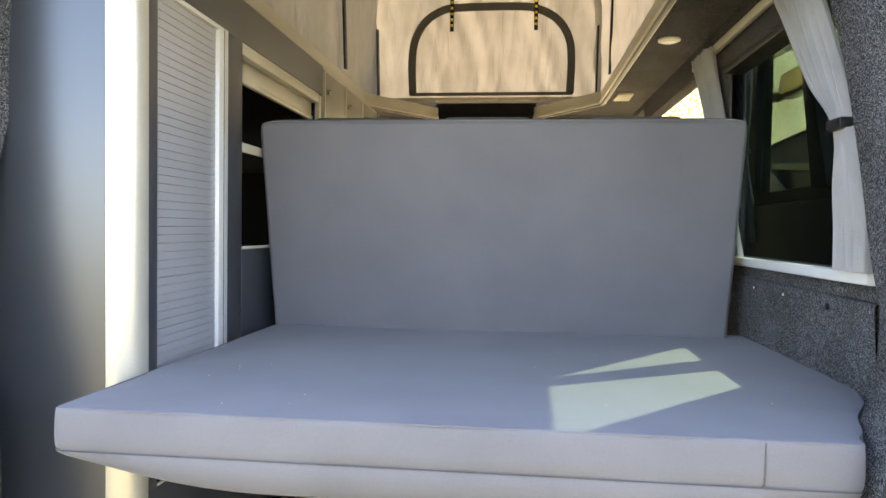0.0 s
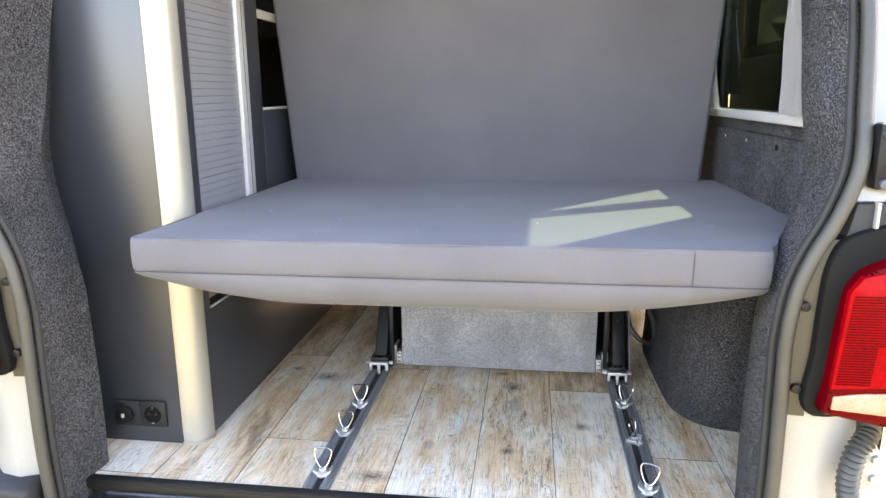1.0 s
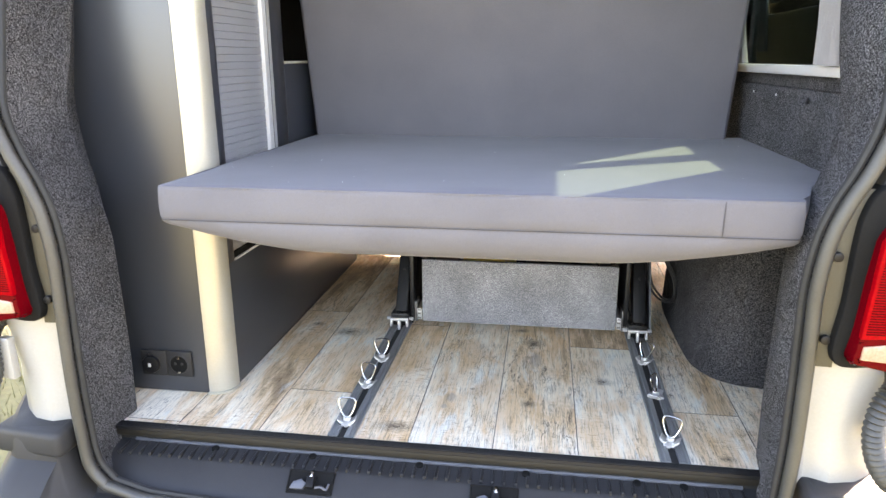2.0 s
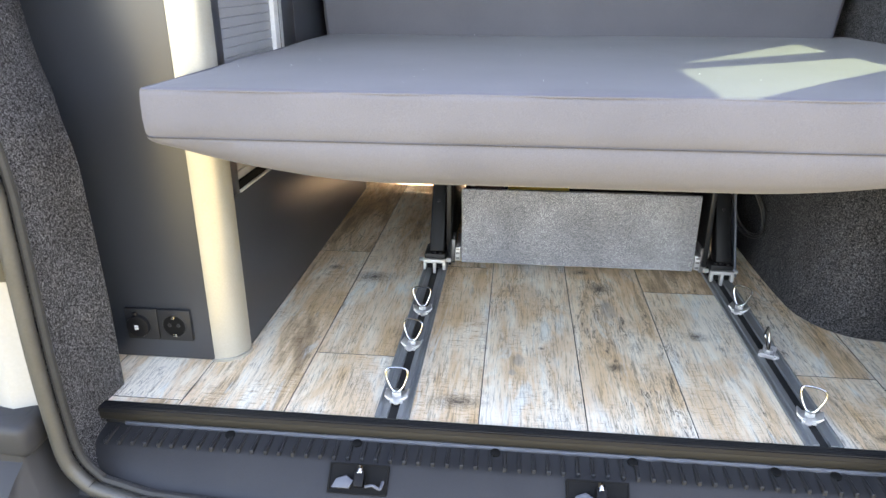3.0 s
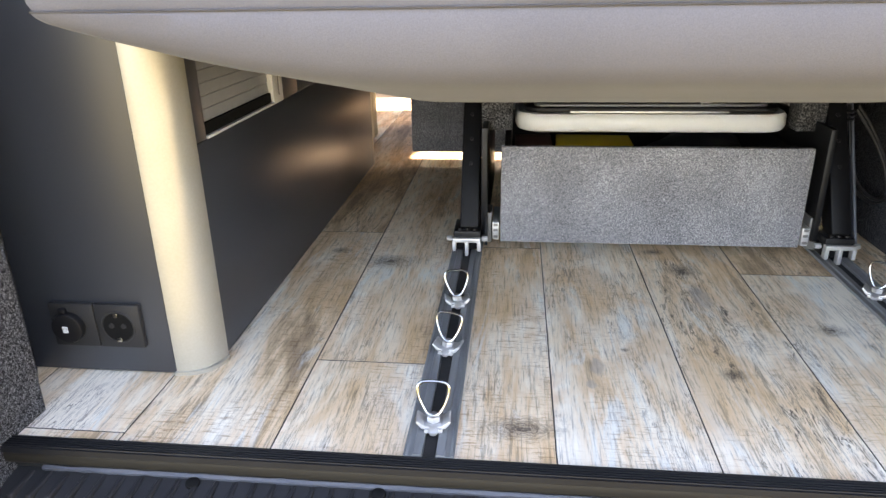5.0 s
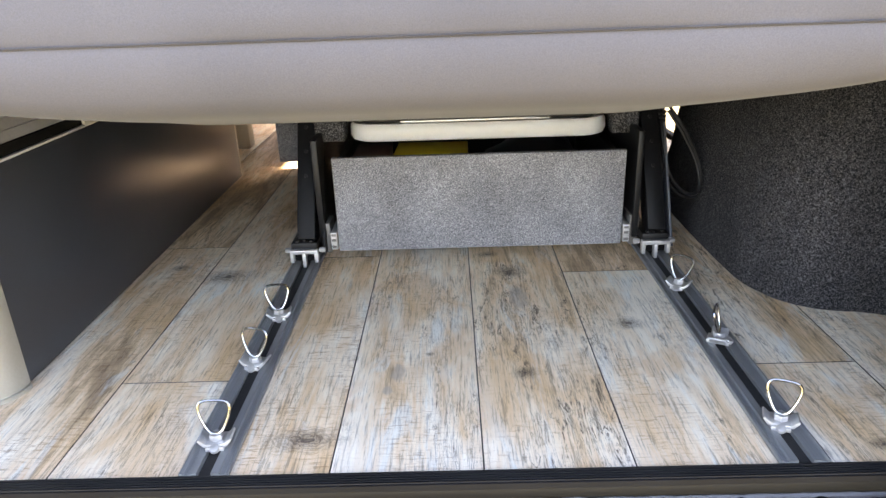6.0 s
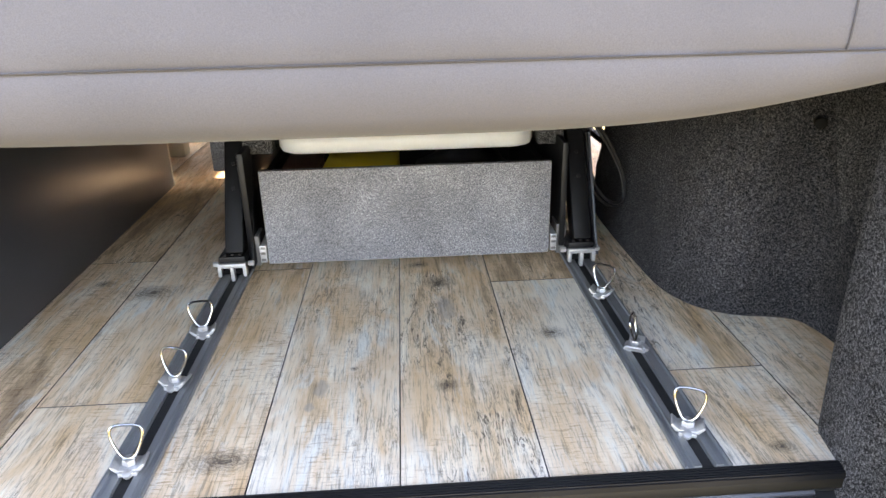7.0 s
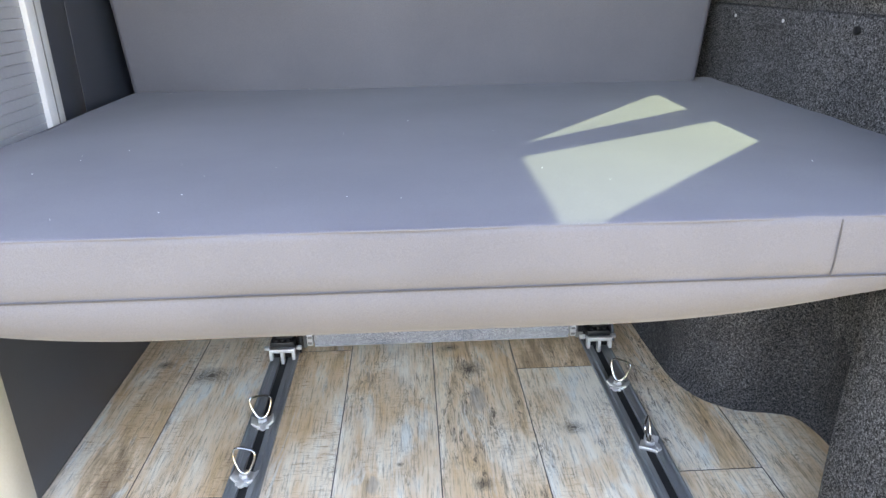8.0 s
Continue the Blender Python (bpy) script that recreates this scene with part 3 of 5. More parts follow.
    for z in (0.22, 0.185):
        part("bolt", disc((MID + side * 0.835, -0.188, z), 0.008, 0.008, (0, -1, 0), seg=6, bevel=0.001), WHITE, plate)

# tail door stay brackets on the upper body
for side in (1, -1):
    stay = thing("door_bracket", "black bolted bracket on the white body corner", "bracket", (MID + side * 0.80, -0.17, 0.62))
    part("plate", block(*sorted((MID + side * 0.775, MID + side * 0.87)), -0.185, -0.155, 0.665, 0.765, 0.006), BLACK, stay)
    for x, z in ((0.786, 0.748), (0.797, 0.726), (0.795, 0.696), (0.788, 0.674), (0.84, 0.74), (0.84, 0.69)):
        part("bolt", disc((MID + side * x, -0.188, z), 0.008, 0.012, (0, -1, 0), seg=12, bevel=0.002), GREYSTEEL, stay, "dark domed bolt")

# bumper with step and corner caps
rows = []
for k in range(81):
    u = -1 + k / 40
    x = MID + u * 0.90
    f = min(1.0, max(0.0, (abs(u) * 0.90 - 0.690) / 0.028))
    f = f * f * (3 - 2 * f)
    bow = 0.03 * (1 - u * u)
    turn_in = 2.2 * max(0.0, abs(u) - 0.915) ** 1.15
    low = [(-0.120, -0.092), (-0.185, -0.104), (-0.195, -0.110), (-0.215, -0.116), (-0.225 - bow, -0.120), (-0.30 - bow, -0.130), (-0.335 - bow, -0.150), (-0.350 - bow, -0.19), (-0.345 - bow, -0.30), (-0.31 - bow, -0.42), (-0.20, -0.44)]
    high = [(-0.100, 0.058), (-0.175, 0.062), (-0.195, 0.054), (-0.203, 0.035), (-0.206, -0.006), (-0.232, -0.022), (-0.30, -0.075), (-0.345, -0.16), (-0.35, -0.30), (-0.31, -0.42), (-0.20, -0.44)]
    rows.append([(x, a * (1 - f) + c * f + turn_in, b * (1 - f) + d * f) for (a, b), (c, d) in zip(low, high)])
bumper = thing("bumper", "black grained plastic rear bumper with a load step", "bumper", (MID, -0.3, -0.44))
part("shell", loft(rows), BUMPER, bumper)
for side in (1, -1):
    cap = block(*sorted((MID + side * 0.702, MID + side * 0.872)), -0.214, -0.120, 0.004, 0.062, 0.014, seg=3)
    for v in cap.verts:
        out = abs(v.co.x - MID) - 0.702
        v.co.y += 0.35 * max(0.0, out - 0.10)
        v.co.z -= 0.05 * out
    part("corner_cap", cap, BUMPER, bumper, "raised black corner cap")
    part("reflector_strip", block(*sorted((MID + side * 0.80, MID + side * 0.93)), -0.335, -0.30, -0.235, -0.20, 0.006), REDLENS, bumper, "red rear reflector strip")
for u in (-0.5, -0.32, 0.1, 0.42):
    part("scuff", block(MID + u * 0.9, MID + u * 0.9 + 0.03, -0.30, -0.285, -0.1325, -0.1305, 0.001), CHANNEL, bumper, "pale scuff mark")

# load sill cover
sill = thing("sill_cover", "dark grey ribbed plastic load sill cover", "sill cover", (MID, -0.1, -0.08))
rows = []
for k in range(33):
    u = -1 + k / 16
    x = MID + u * 0.675
    bow = 0.012 * (1 - u * u)
    rows.append([(x, -0.050, -0.031), (x, -0.058, -0.034), (x, -0.100 - bow * 0.3, -0.040), (x, -0.108 - bow * 0.5, -0.044), (x, -0.145 - bow, -0.075), (x, -0.158 - bow, -0.085), (x, -0.17 - bow, -0.11)])
LATCHES = (-0.385, -0.010)
part("cover", loft(rows), SILLPLASTIC, sill)
rib = None
for k in range(57):
    if rib is None:
        rib = part("grip_rib", block(MID - 0.655, MID - 0.6485, -0.107, -0.063, -0.044, -0.0338, 0.0015, seg=1), SILLPLASTIC, sill, "", False)
    else:
        o = rib.copy()
        o.location = (k * 0.0231, 0, 0)
        scene.collection.objects.link(o)
bead = [Vector((MID - 0.64 + k * 0.0107, -0.0600 + 0.0010 * noise.noise(Vector((k * 0.6, 0, 0))), -0.032)) for k in range(121)]
part("glue_bead", tube(bead, 0.005, sides=6, radii=[0.0040 + 0.0022 * noise.noise(Vector((k * 0.45, 3, 0))) for k in range(121)]), GREYSTEEL, sill, "uneven grey sealant bead")
for k, x in enumerate((-0.62, -0.40, -0.17, 0.05, 0.27, 0.36)):
    part("clip", disc((x, -0.070, -0.034), 0.0085, 0.005, (0, -0.2, 1), seg=14, bevel=0.002), DOORBLACK, sill, "round black plastic clip")
for x in LATCHES:
    latch = thing("door_latch", "recessed steel door catch with a dull pin in black plastic", "door latch", (x, -0.13, -0.07))
    bm = bmesh.new()
    for a, b, c, d in ((-0.048, 0.048, -0.0235, -0.0205), (-0.048, 0.048, 0.0205, 0.0235), (-0.048, -0.0445, -0.0205, 0.0205), (0.0445, 0.048, -0.0205, 0.0205)):
        own = block(a, b, -0.0045, 0.006, c, d, 0.001)
        join(bm, own)
    move = Matrix.Translation((x, -0.132, -0.0545)) @ pose(0, 0, 0, -48, 0, 0)
    bmesh.ops.transform(bm, matrix=move, verts=bm.verts)
    part("rim", bm, DOORBLACK, latch)
    bm = block(-0.0445, 0.0445, -0.0030, 0.004, -0.0205, 0.0205)
    bmesh.ops.transform(bm, matrix=move, verts=bm.verts)
    part("recess", bm, DOORBLACK, latch)
    for bm, look_of, what in (
            (block(-0.004, 0.012, -0.020, -0.003, -0.014, 0.012, 0.003), BLACKSTEEL, "worn steel catch block"),
            (disc((0.004, -0.015, 0.012), 0.005, 0.014, (0, 0.3, 1), bevel=0.0015), STEEL, "dull metal catch pin"),
            (prism([(-0.040, -0.016), (-0.012, -0.016), (-0.006, -0.004), (-0.018, 0.004), (-0.034, -0.002)], -0.010, -0.003, "y", bevel=0.001), GREYSTEEL, "pale striker plate"),
            (tube(curve([(0.014, -0.010, -0.012), (0.026, -0.013, -0.010), (0.038, -0.012, -0.014), (0.041, -0.008, -0.002)], 5), 0.0024, sides=8), GREYSTEEL, "bent wire hook")):
        bmesh.ops.transform(bm, matrix=move, verts=bm.verts)
        part("catch", bm, look_of, latch, what)

# ---------------------------------------------------------------- floor
EDGE_Y = -0.050
bm = prism([(MID - 0.80, EDGE_Y), (MID + 0.69, EDGE_Y), (MID + 0.87, 0.24), (MID + 0.87, 3.0), (MID - 0.85, 3.0), (MID - 0.85, 0.15)], -0.045, -0.004)
floor = setting("floor", bm, SUBFLOOR, "van floor laid with weathered wood-look vinyl planks", "floor")

trim = thing("edge_trim", "black grooved aluminium edging strip along the rear floor edge", "edge trim", (MID, -0.04, -0.03))
rows = []
prof = [(EDGE_Y + 0.001, -0.004), (EDGE_Y + 0.001, 0.0045)]
for k in range(5):
    y = EDGE_Y - 0.001 - k * 0.0040
    prof += [(y, 0.0050), (y - 0.0014, 0.0050), (y - 0.0018, 0.0038), (y - 0.0038, 0.0038)]
prof += [(EDGE_Y - 0.0215, 0.0036), (EDGE_Y - 0.0225, -0.003), (EDGE_Y - 0.016, -0.006)]
part("cap", prism(prof, -0.878, 0.506, "x"), BLACK, trim, "", False)
part("nosing", block(-0.872, 0.500, EDGE_Y - 0.0205, EDGE_Y - 0.003, -0.020, -0.005, 0.003), BRONZE, trim, "satin bronze-black nosing")
part("riser", block(-0.872, 0.500, EDGE_Y - 0.008, EDGE_Y + 0.004, -0.046, -0.020), DARKRUBBER, trim)

# ---------------------------------------------------------------- right side wall
def wall(ys, zs, holes, inner, thick, side):
    """A wall of cells over ys and zs with holes; inner(z) is its inside face."""
    bm = bmesh.new()
    cell = lambda i, j: 0 <= i < len(ys) - 1 and 0 <= j < len(zs) - 1 and not any(a <= ys[i] and ys[i + 1] <= b and c <= zs[j] and zs[j + 1] <= d for a, b, c, d in holes)
    vert = {}

    def v(i, j, o):
        if (i, j, o) not in vert:
            vert[i, j, o] = bm.verts.new((inner(zs[j]) + side * thick * o, ys[i], zs[j]))
        return vert[i, j, o]

    for i in range(len(ys) - 1):
        for j in range(len(zs) - 1):
            if not cell(i, j):
                continue
            for o in (0, 1):
                bm.faces.new((v(i, j, o), v(i + 1, j, o), v(i + 1, j + 1, o), v(i, j + 1, o)))
            for di, dj, a, b in ((-1, 0, (i, j), (i, j + 1)), (1, 0, (i + 1, j), (i + 1, j + 1)), (0, -1, (i, j), (i + 1, j)), (0, 1, (i, j + 1), (i + 1, j + 1))):
                if not cell(i + di, j + dj):
                    bm.faces.new((v(*a, 0), v(*b, 0), v(*b, 1), v(*a, 1)))
    return bm


def right_face(z):
    return 0.672 - 0.035 * min(1, max(0, z / 0.75)) - 0.05 * max(0, z - 0.75)


WIN = (0.16, 0.93, 0.765, 1.275)
ys = [0.05, 0.16, 0.35, 0.60, 0.93, 1.12, 2.2, 2.62, 2.72, 3.30, 3.4]
zs = [-0.05, 0.0, 0.2, 0.4, 0.6, 0.66, 0.70, 0.765, 0.9, 1.1, 1.275, 1.34, 1.40, 1.43]
setting("wall_right", wall(ys, zs, [WIN, (1.12, 2.2, 0.0, 1.34), (2.2, 2.62, 0.0, 1.40), (2.72, 3.30, 0.70, 1.34)], right_face, 0.045, 1), CARPET, "charcoal carpeted side wall with a window and an open side doorway", "wall")
setting("wall_left", wall([0.0, 1.9, 2.42, 3.15, 3.4], zs, [(2.42, 3.15, 0.70, 1.34)], lambda z: -1.03 + 0.05 * max(0, z - 0.75), 0.045, -1), CARPET, "charcoal carpeted side wall behind the cabinets", "wall")

# raised lower wall panel below the window
panel = thing("wall_panel", "charcoal carpeted lower side panel with a stepped upper edge", "wall panel", (0.65, 0.5, 0.0))
rows = []
for z, o in ((0.40, 0.010), (0.58, 0.012), (0.700, 0.014), (0.711, 0.010), (0.714, 0.0)):
    rows.append([(right_face(z) - o, y, z) for y in (0.14, 0.3, 0.5, 0.7, 0.85)] + [(right_face(z) + 0.01, 0.87, z)])
part("face", loft(rows), CARPET, panel)
part("button", disc((right_face(0.69) - 0.014, 0.312, 0.690), 0.007, 0.010, (1, 0, 0), bevel=0.002), BLACK, panel, "small black button")
for y in (0.53, 0.72):
    part("screw", disc((right_face(0.69) - 0.014, y, 0.692), 0.003, 0.004, (1, 0, 0)), ZINC, panel)

# wheel arch box
arch_plan = []
for px, py, _ in curve([(0.664, 0.06, 0), (0.664, 0.16, 0), (0.662, 0.24, 0), (0.648, 0.295, 0), (0.612, 0.314, 0), (0.572, 0.322, 0), (0.535, 0.336, 0), (0.495, 0.372, 0), (0.468, 0.435, 0), (0.460, 0.52, 0), (0.457, 0.70, 0), (0.462, 0.88, 0), (0.49, 1.0, 0), (0.56, 1.07, 0), (0.70, 1.09, 0)], 4):
    arch_plan.append((px, py))
rows = []
for z, push in ((-0.002, 0.0), (0.05, 0.004), (0.10, 0.006), (0.14, 0.016), (0.20, 0.024), (0.28, 0.040), (0.34, 0.065), (0.38, 0.10), (0.40, 0.15), (0.405, 0.21)):
    row = []
    for px, py in arch_plan:
        cx, cy = 0.72, 0.70
        k = push
        row.append((px + (cx - px) * k * 3.2 if px < 0.66 else px, py + (cy - py) * k * 0.9 * min(1.0, max(0.0, (py - 0.2) / 0.1)), z * (1 + 0.22 * min(1.0, max(0.0, (0.36 - py) / 0.1)))))
    rows.append(row)
tagged(part("wheel_arch", loft(rows), ARCH_CARPET), "charcoal carpeted wheel arch box beside the bench", "wheel arch", "", "structure")
part("wall_hole", disc((0.634, 0.316, 0.331), 0.009, 0.020, (-0.4, -0.9, 0), seg=16, bevel=0.001), DOORBLACK, panel, "small dark oval hole")

# window frame, pane and curtains
win = tagged(new("window_1"), "side window with a pale aluminium frame and tied grey curtains", "window", "", "structure")
fx = 0.628
part("window_sill", block(fx - 0.016, fx + 0.03, 0.14, 0.95, 0.742, 0.764, 0.005), FRAME, win, "pale aluminium lower frame")
part("window_frame", block(fx - 0.010, fx + 0.03, 0.93, 0.95, 0.764, 1.275, 0.004), FRAME, win)
part("window_frame", block(fx - 0.010, fx + 0.03, 0.14, 0.158, 0.764, 1.275, 0.004), FRAME, win)
part("window_frame", block(fx - 0.030, fx + 0.03, 0.14, 0.95, 1.272, 1.290, 0.004), BLACK, win)
pane = part("pane", block(0.662, 0.667, 0.15, 0.94, 0.755, 1.285), TINTED, win, "tinted side window glass", False)


def curtain(profile, label, folds, band_z, cloth=CURTAIN, off=0.0):
    """A gathered curtain: rows of (z, start, end, wave) down its length."""
    c = thing("curtain", label, "curtain", (0.61 + off, profile[-1][1], profile[-1][0]))
    fine = curve([(a, b, w) for z, a, b, w in profile], 8)
    hs = curve([(z, 0, 0) for z, a, b, w in profile], 8)
    front, rear = [], []
    for (a, b, w), h in zip(fine, hs):
        z = h[0]
        f, r = [], []
        for k in range(folds * 8 + 1):
            u = k / (folds * 8)
            y = a + (b - a) * u
            x = right_face(z) - 0.030 + off + w * (math.sin(u * folds * math.tau + 0.9 * math.sin(z * 7)) + 0.7 * noise.noise(Vector((u * folds * 1.7, z * 3.0, folds)))) - 0.3 * w
            f.append((x, y, z))
            r.append((x + 0.003, y, z))
        front.append(f)
        rear.append(list(reversed(r)))
    part("cloth", loft([a + b for a, b in zip(front, rear)], closed=True, caps=True), cloth, c)
    if band_z:
        i = min(range(len(hs)), key=lambda q: abs(hs[q][0] - band_z))
        a, b, w = fine[i]
        part("tie_band", block(right_face(band_z) + off - 0.050, right_face(band_z) + off - 0.012, min(a, b) - 0.002, max(a, b) + 0.002, band_z - 0.010, band_z + 0.010, 0.005), BLACK, c, "black tie band")
    return c


curtain([(1.345, 0.31, 0.50, 0.010), (1.26, 0.275, 0.43, 0.010), (1.12, 0.206, 0.325, 0.010), (1.02, 0.170, 0.222, 0.008), (0.91, 0.125, 0.219, 0.009), (0.84, 0.115, 0.214, 0.010), (0.765, 0.11, 0.209, 0.012)],
        "grey curtain tied back with a black band at the window", 8, 1.02)
curtain([(1.365, 0.985, 1.17, 0.010), (1.25, 0.95, 1.10, 0.010), (1.16, 0.905, 1.05, 0.009), (1.05, 0.865, 0.985, 0.007), (0.95, 0.84, 0.97, 0.007), (0.85, 0.81, 0.965, 0.008), (0.766, 0.765, 0.955, 0.009)],
        "grey curtain bunched at the front end of the window", 5, 0)
curtain([(1.375, 1.16, 1.35, 0.008), (1.26, 1.18, 1.34, 0.008), (1.12, 1.215, 1.315, 0.006), (1.06, 1.225, 1.305, 0.006), (0.95, 1.19, 1.31, 0.007), (0.80, 1.14, 1.32, 0.008)],
        "black curtain tied back on the open sliding door", 5, 1.09, SEATCLOTH, 0.165)
rod = thing("curtain_rail", "slim cream curtain rail above the side window", "curtain rail", (0.60, 0.9, 1.35))
part("rod", block(0.585, 0.600, 0.20, 1.24, 1.348, 1.372, 0.003), EDGE, rod)
for y in (0.4, 0.9, 1.2):
    part("bracket", block(0.598, 0.64, y - 0.01, y + 0.01, 1.352, 1.368, 0.002), EDGE, rod)

# the side door, slid open along the outside
door = tagged(new("door_1"), "sliding side door standing open outside the window, dark inner lining", "sliding door", "", "structure")
dx = 0.80
bm = wall([0.16, 0.30, 0.55, 1.27, 1.36], [0.0, 0.4, 0.955, 1.41, 1.47], [(0.55, 1.27, 0.955, 1.41)], lambda z: dx, 0.05, 1)
part("door_leaf", bm, DOORBLACK, door)
# added bar: its shadow splits the sun patch on the mattress
part("shadow_bar", prism([(0.695, 0.945), (0.785, 0.945), (0.912, 1.42), (0.872, 1.42)], dx - 0.02, dx + 0.02, "x", bevel=0.004), DOORBLACK, door, "slanted black bar added to cast the mattress shadow stripe")
part("lining_pad", block(dx - 0.03, dx + 0.002, 0.30, 1.25, 0.40, 0.92, 0.02), DOORBLACK, door, "moulded black door lining")
part("grab_handle", block(dx - 0.045, dx - 0.02, 0.45, 0.60, 0.80, 0.83, 0.01), BLACKSTEEL, door)
part("latch_knob", disc((dx - 0.03, 0.335, 0.92), 0.012, 0.02, (1, 0, 0), bevel=0.003), STEEL, door, "bright metal latch knob")
part("pane", block(dx + 0.02, dx + 0.024, 0.53, 1.29, 0.94, 1.43), TINTED, door, "tinted door glass", False)

# made-up stand-in door, placed ahead to match the dark lining seen in the window
stand_in_door = tagged(new("door_2"), "added stand-in door ahead of the window, black inner lining and clear pane", "car door", "", "structure")
ex = 1.25
part("lining", prism([(1.48, 0.0), (2.80, 0.0), (2.80, 1.235), (2.50, 1.252), (1.95, 1.275), (1.48, 1.290)], ex, ex + 0.05, "x", bevel=0.006), DOORBLACK, stand_in_door, "moulded black door lining")
part("front_upright", prism([(2.52, 1.24), (2.80, 1.24), (2.80, 1.74), (2.70, 1.74)], ex, ex + 0.04, "x", bevel=0.004), DOORBLACK, stand_in_door)
part("rear_upright", prism([(1.48, 1.285), (1.56, 1.285), (1.62, 1.74), (1.54, 1.74)], ex, ex + 0.04, "x", bevel=0.004), DOORBLACK, stand_in_door)
part("top_bar", prism([(1.54, 1.640), (2.75, 1.715), (2.75, 1.80), (1.54, 1.80)], ex - 0.002, ex + 0.042, "x", bevel=0.004), TAUPE, stand_in_door, "brown-grey upper door frame")
part("belt_strip", tube([(ex - 0.004, 2.50, 1.250), (ex - 0.004, 1.95, 1.273), (ex - 0.004, 1.50, 1.287)], 0.006, sides=8), BLACKSTEEL, stand_in_door)
part("armrest", prism([(1.62, 1.10), (2.30, 1.16), (2.30, 1.13), (1.62, 1.06)], ex - 0.035, ex + 0.002, "x", bevel=0.006), BLACK, stand_in_door, "black armrest")
part("map_pocket", prism([(1.75, 0.62), (2.36, 0.62), (2.42, 1.12), (2.36, 1.13), (1.86, 0.90), (1.75, 0.80)], ex - 0.028, ex + 0.002, "x", bevel=0.008), BLACK, stand_in_door, "moulded lower pocket")
part("latch_knob", disc((ex - 0.02, 1.70, 1.02), 0.014, 0.02, (1, 0, 0), bevel=0.004), STEEL, stand_in_door, "bright metal latch knob")
part("pane", prism([(1.57, 1.285), (2.55, 1.245), (2.70, 1.73), (1.60, 1.66)], ex + 0.018, ex + 0.022, "x"), GLASS, stand_in_door, "clear door glass", False)
housing = part("wing_mirror", prism(rounded(0.40, 0.13, 0.04, 2.42, 1.575, 6), ex + 0.10, ex + 0.17, "x", bevel=0.012), BLACK, stand_in_door, "wing mirror with amber-tinted glass")
sub("mirror_glass", prism(rounded(0.345, 0.092, 0.03, 2.405, 1.578, 6), ex + 0.094, ex + 0.099, "x"), MIRROR, housing)
sub("mirror_arm", block(ex + 0.03, ex + 0.11, 2.58, 2.62, 1.50, 1.55, 0.01), BLACK, housing)

# ---------------------------------------------------------------- roof, ceiling and sleeping roof
OPEN = (-0.705, 0.405, 0.30, 2.52)
bm = bmesh.new()
for a, b, c, d in ((OPEN[1], 0.70, -0.02, 3.4), (-1.06, OPEN[0], -0.02, 3.4), (OPEN[0], OPEN[1], -0.02, OPEN[2]), (OPEN[0], OPEN[1], OPEN[3] + 0.02, 3.4)):
    block(a, b, c, d, 1.425, 1.465, 0, bm)
for s in (1, -1):
    cx = (OPEN[0] + OPEN[1]) / 2
    ex = OPEN[1] if s > 0 else OPEN[0]
    prism([(ex, 2.12), (ex, 2.54), (ex - s * 0.30, 2.54)], 1.428, 1.462, "z", bm)
setting("ceiling", bm, CARPET, "brown-grey carpeted van ceiling round the roof opening", "ceiling", False)
frame_run = [(OPEN[1], 0.30), (OPEN[1], 2.12), (OPEN[1] - 0.30, 2.54), (OPEN[0] + 0.30, 2.54), (OPEN[0], 2.12), (OPEN[0], 0.30)]
surround = thing("roof_frame", "cream aluminium frame round the roof opening", "roof frame", (MID, 1.4, 1.41))
for (ax, ay), (bx, by) in list(zip(frame_run, frame_run[1:])) + [(frame_run[-1], frame_run[0])]:
    d = Vector((bx - ax, by - ay, 0))
    yaw = math.degrees(math.atan2(d.y, d.x))
    # front bar is raised and blackened to stand for the dark gap under the tent
    for w, z0, z1 in ((0.030, 1.410, 1.424), (0.014, 1.402, 1.412), (0.012, 1.424, 1.492 if ay > 2.5 and by > 2.5 else 1.470)):
        bm = block(-d.length / 2 - 0.01, d.length / 2 + 0.01, -w / 2, w / 2, z0, z1, 0.003)
        bmesh.ops.transform(bm, matrix=pose((ax + bx) / 2, (ay + by) / 2, 0, 0, 0, yaw), verts=bm.verts)
        part("frame_bar", bm, DOORBLACK if ay > 2.5 and by > 2.5 else TAUPE if w < 0.02 and z0 < 1.41 else EDGE, surround)
part("latch", block(-0.22, -0.16, 2.515, 2.55, 1.395, 1.41, 0.004), ZINC, surround, "small metal roof latch")

tent = thing("pop_up_tent", "beige canvas tent walls of the raised sleeping roof", "roof tent", (MID, 1.4, 1.47))


def cloth_wall(p, q, z0, z1, amp, seed):
    p, q = Vector((*p, 0)), Vector((*q, 0))
    d = q - p
    nrm = Vector((-d.y, d.x, 0)).normalized()
    front, rear = [], []
    for j in range(25):
        z = z0 + (z1 - z0) * j / 24
        f = []
        for k in range(121):
            u = k / 120
            base = p + d * u
            off = amp * (noise.noise(Vector((u * d.length * 5.0, z * 1.5, seed))) + 0.6 * noise.noise(Vector((u * d.length * 14.0 + z * 4.0, z * 2.0, seed + 9))) + 0.35 * noise.noise(Vector((u * d.length * 30.0 - z * 6.0, z * 5.0, seed + 4))))
            f.append(tuple(base + nrm * off + Vector((0, 0, z))))
        front.append(f)
    return loft(front)


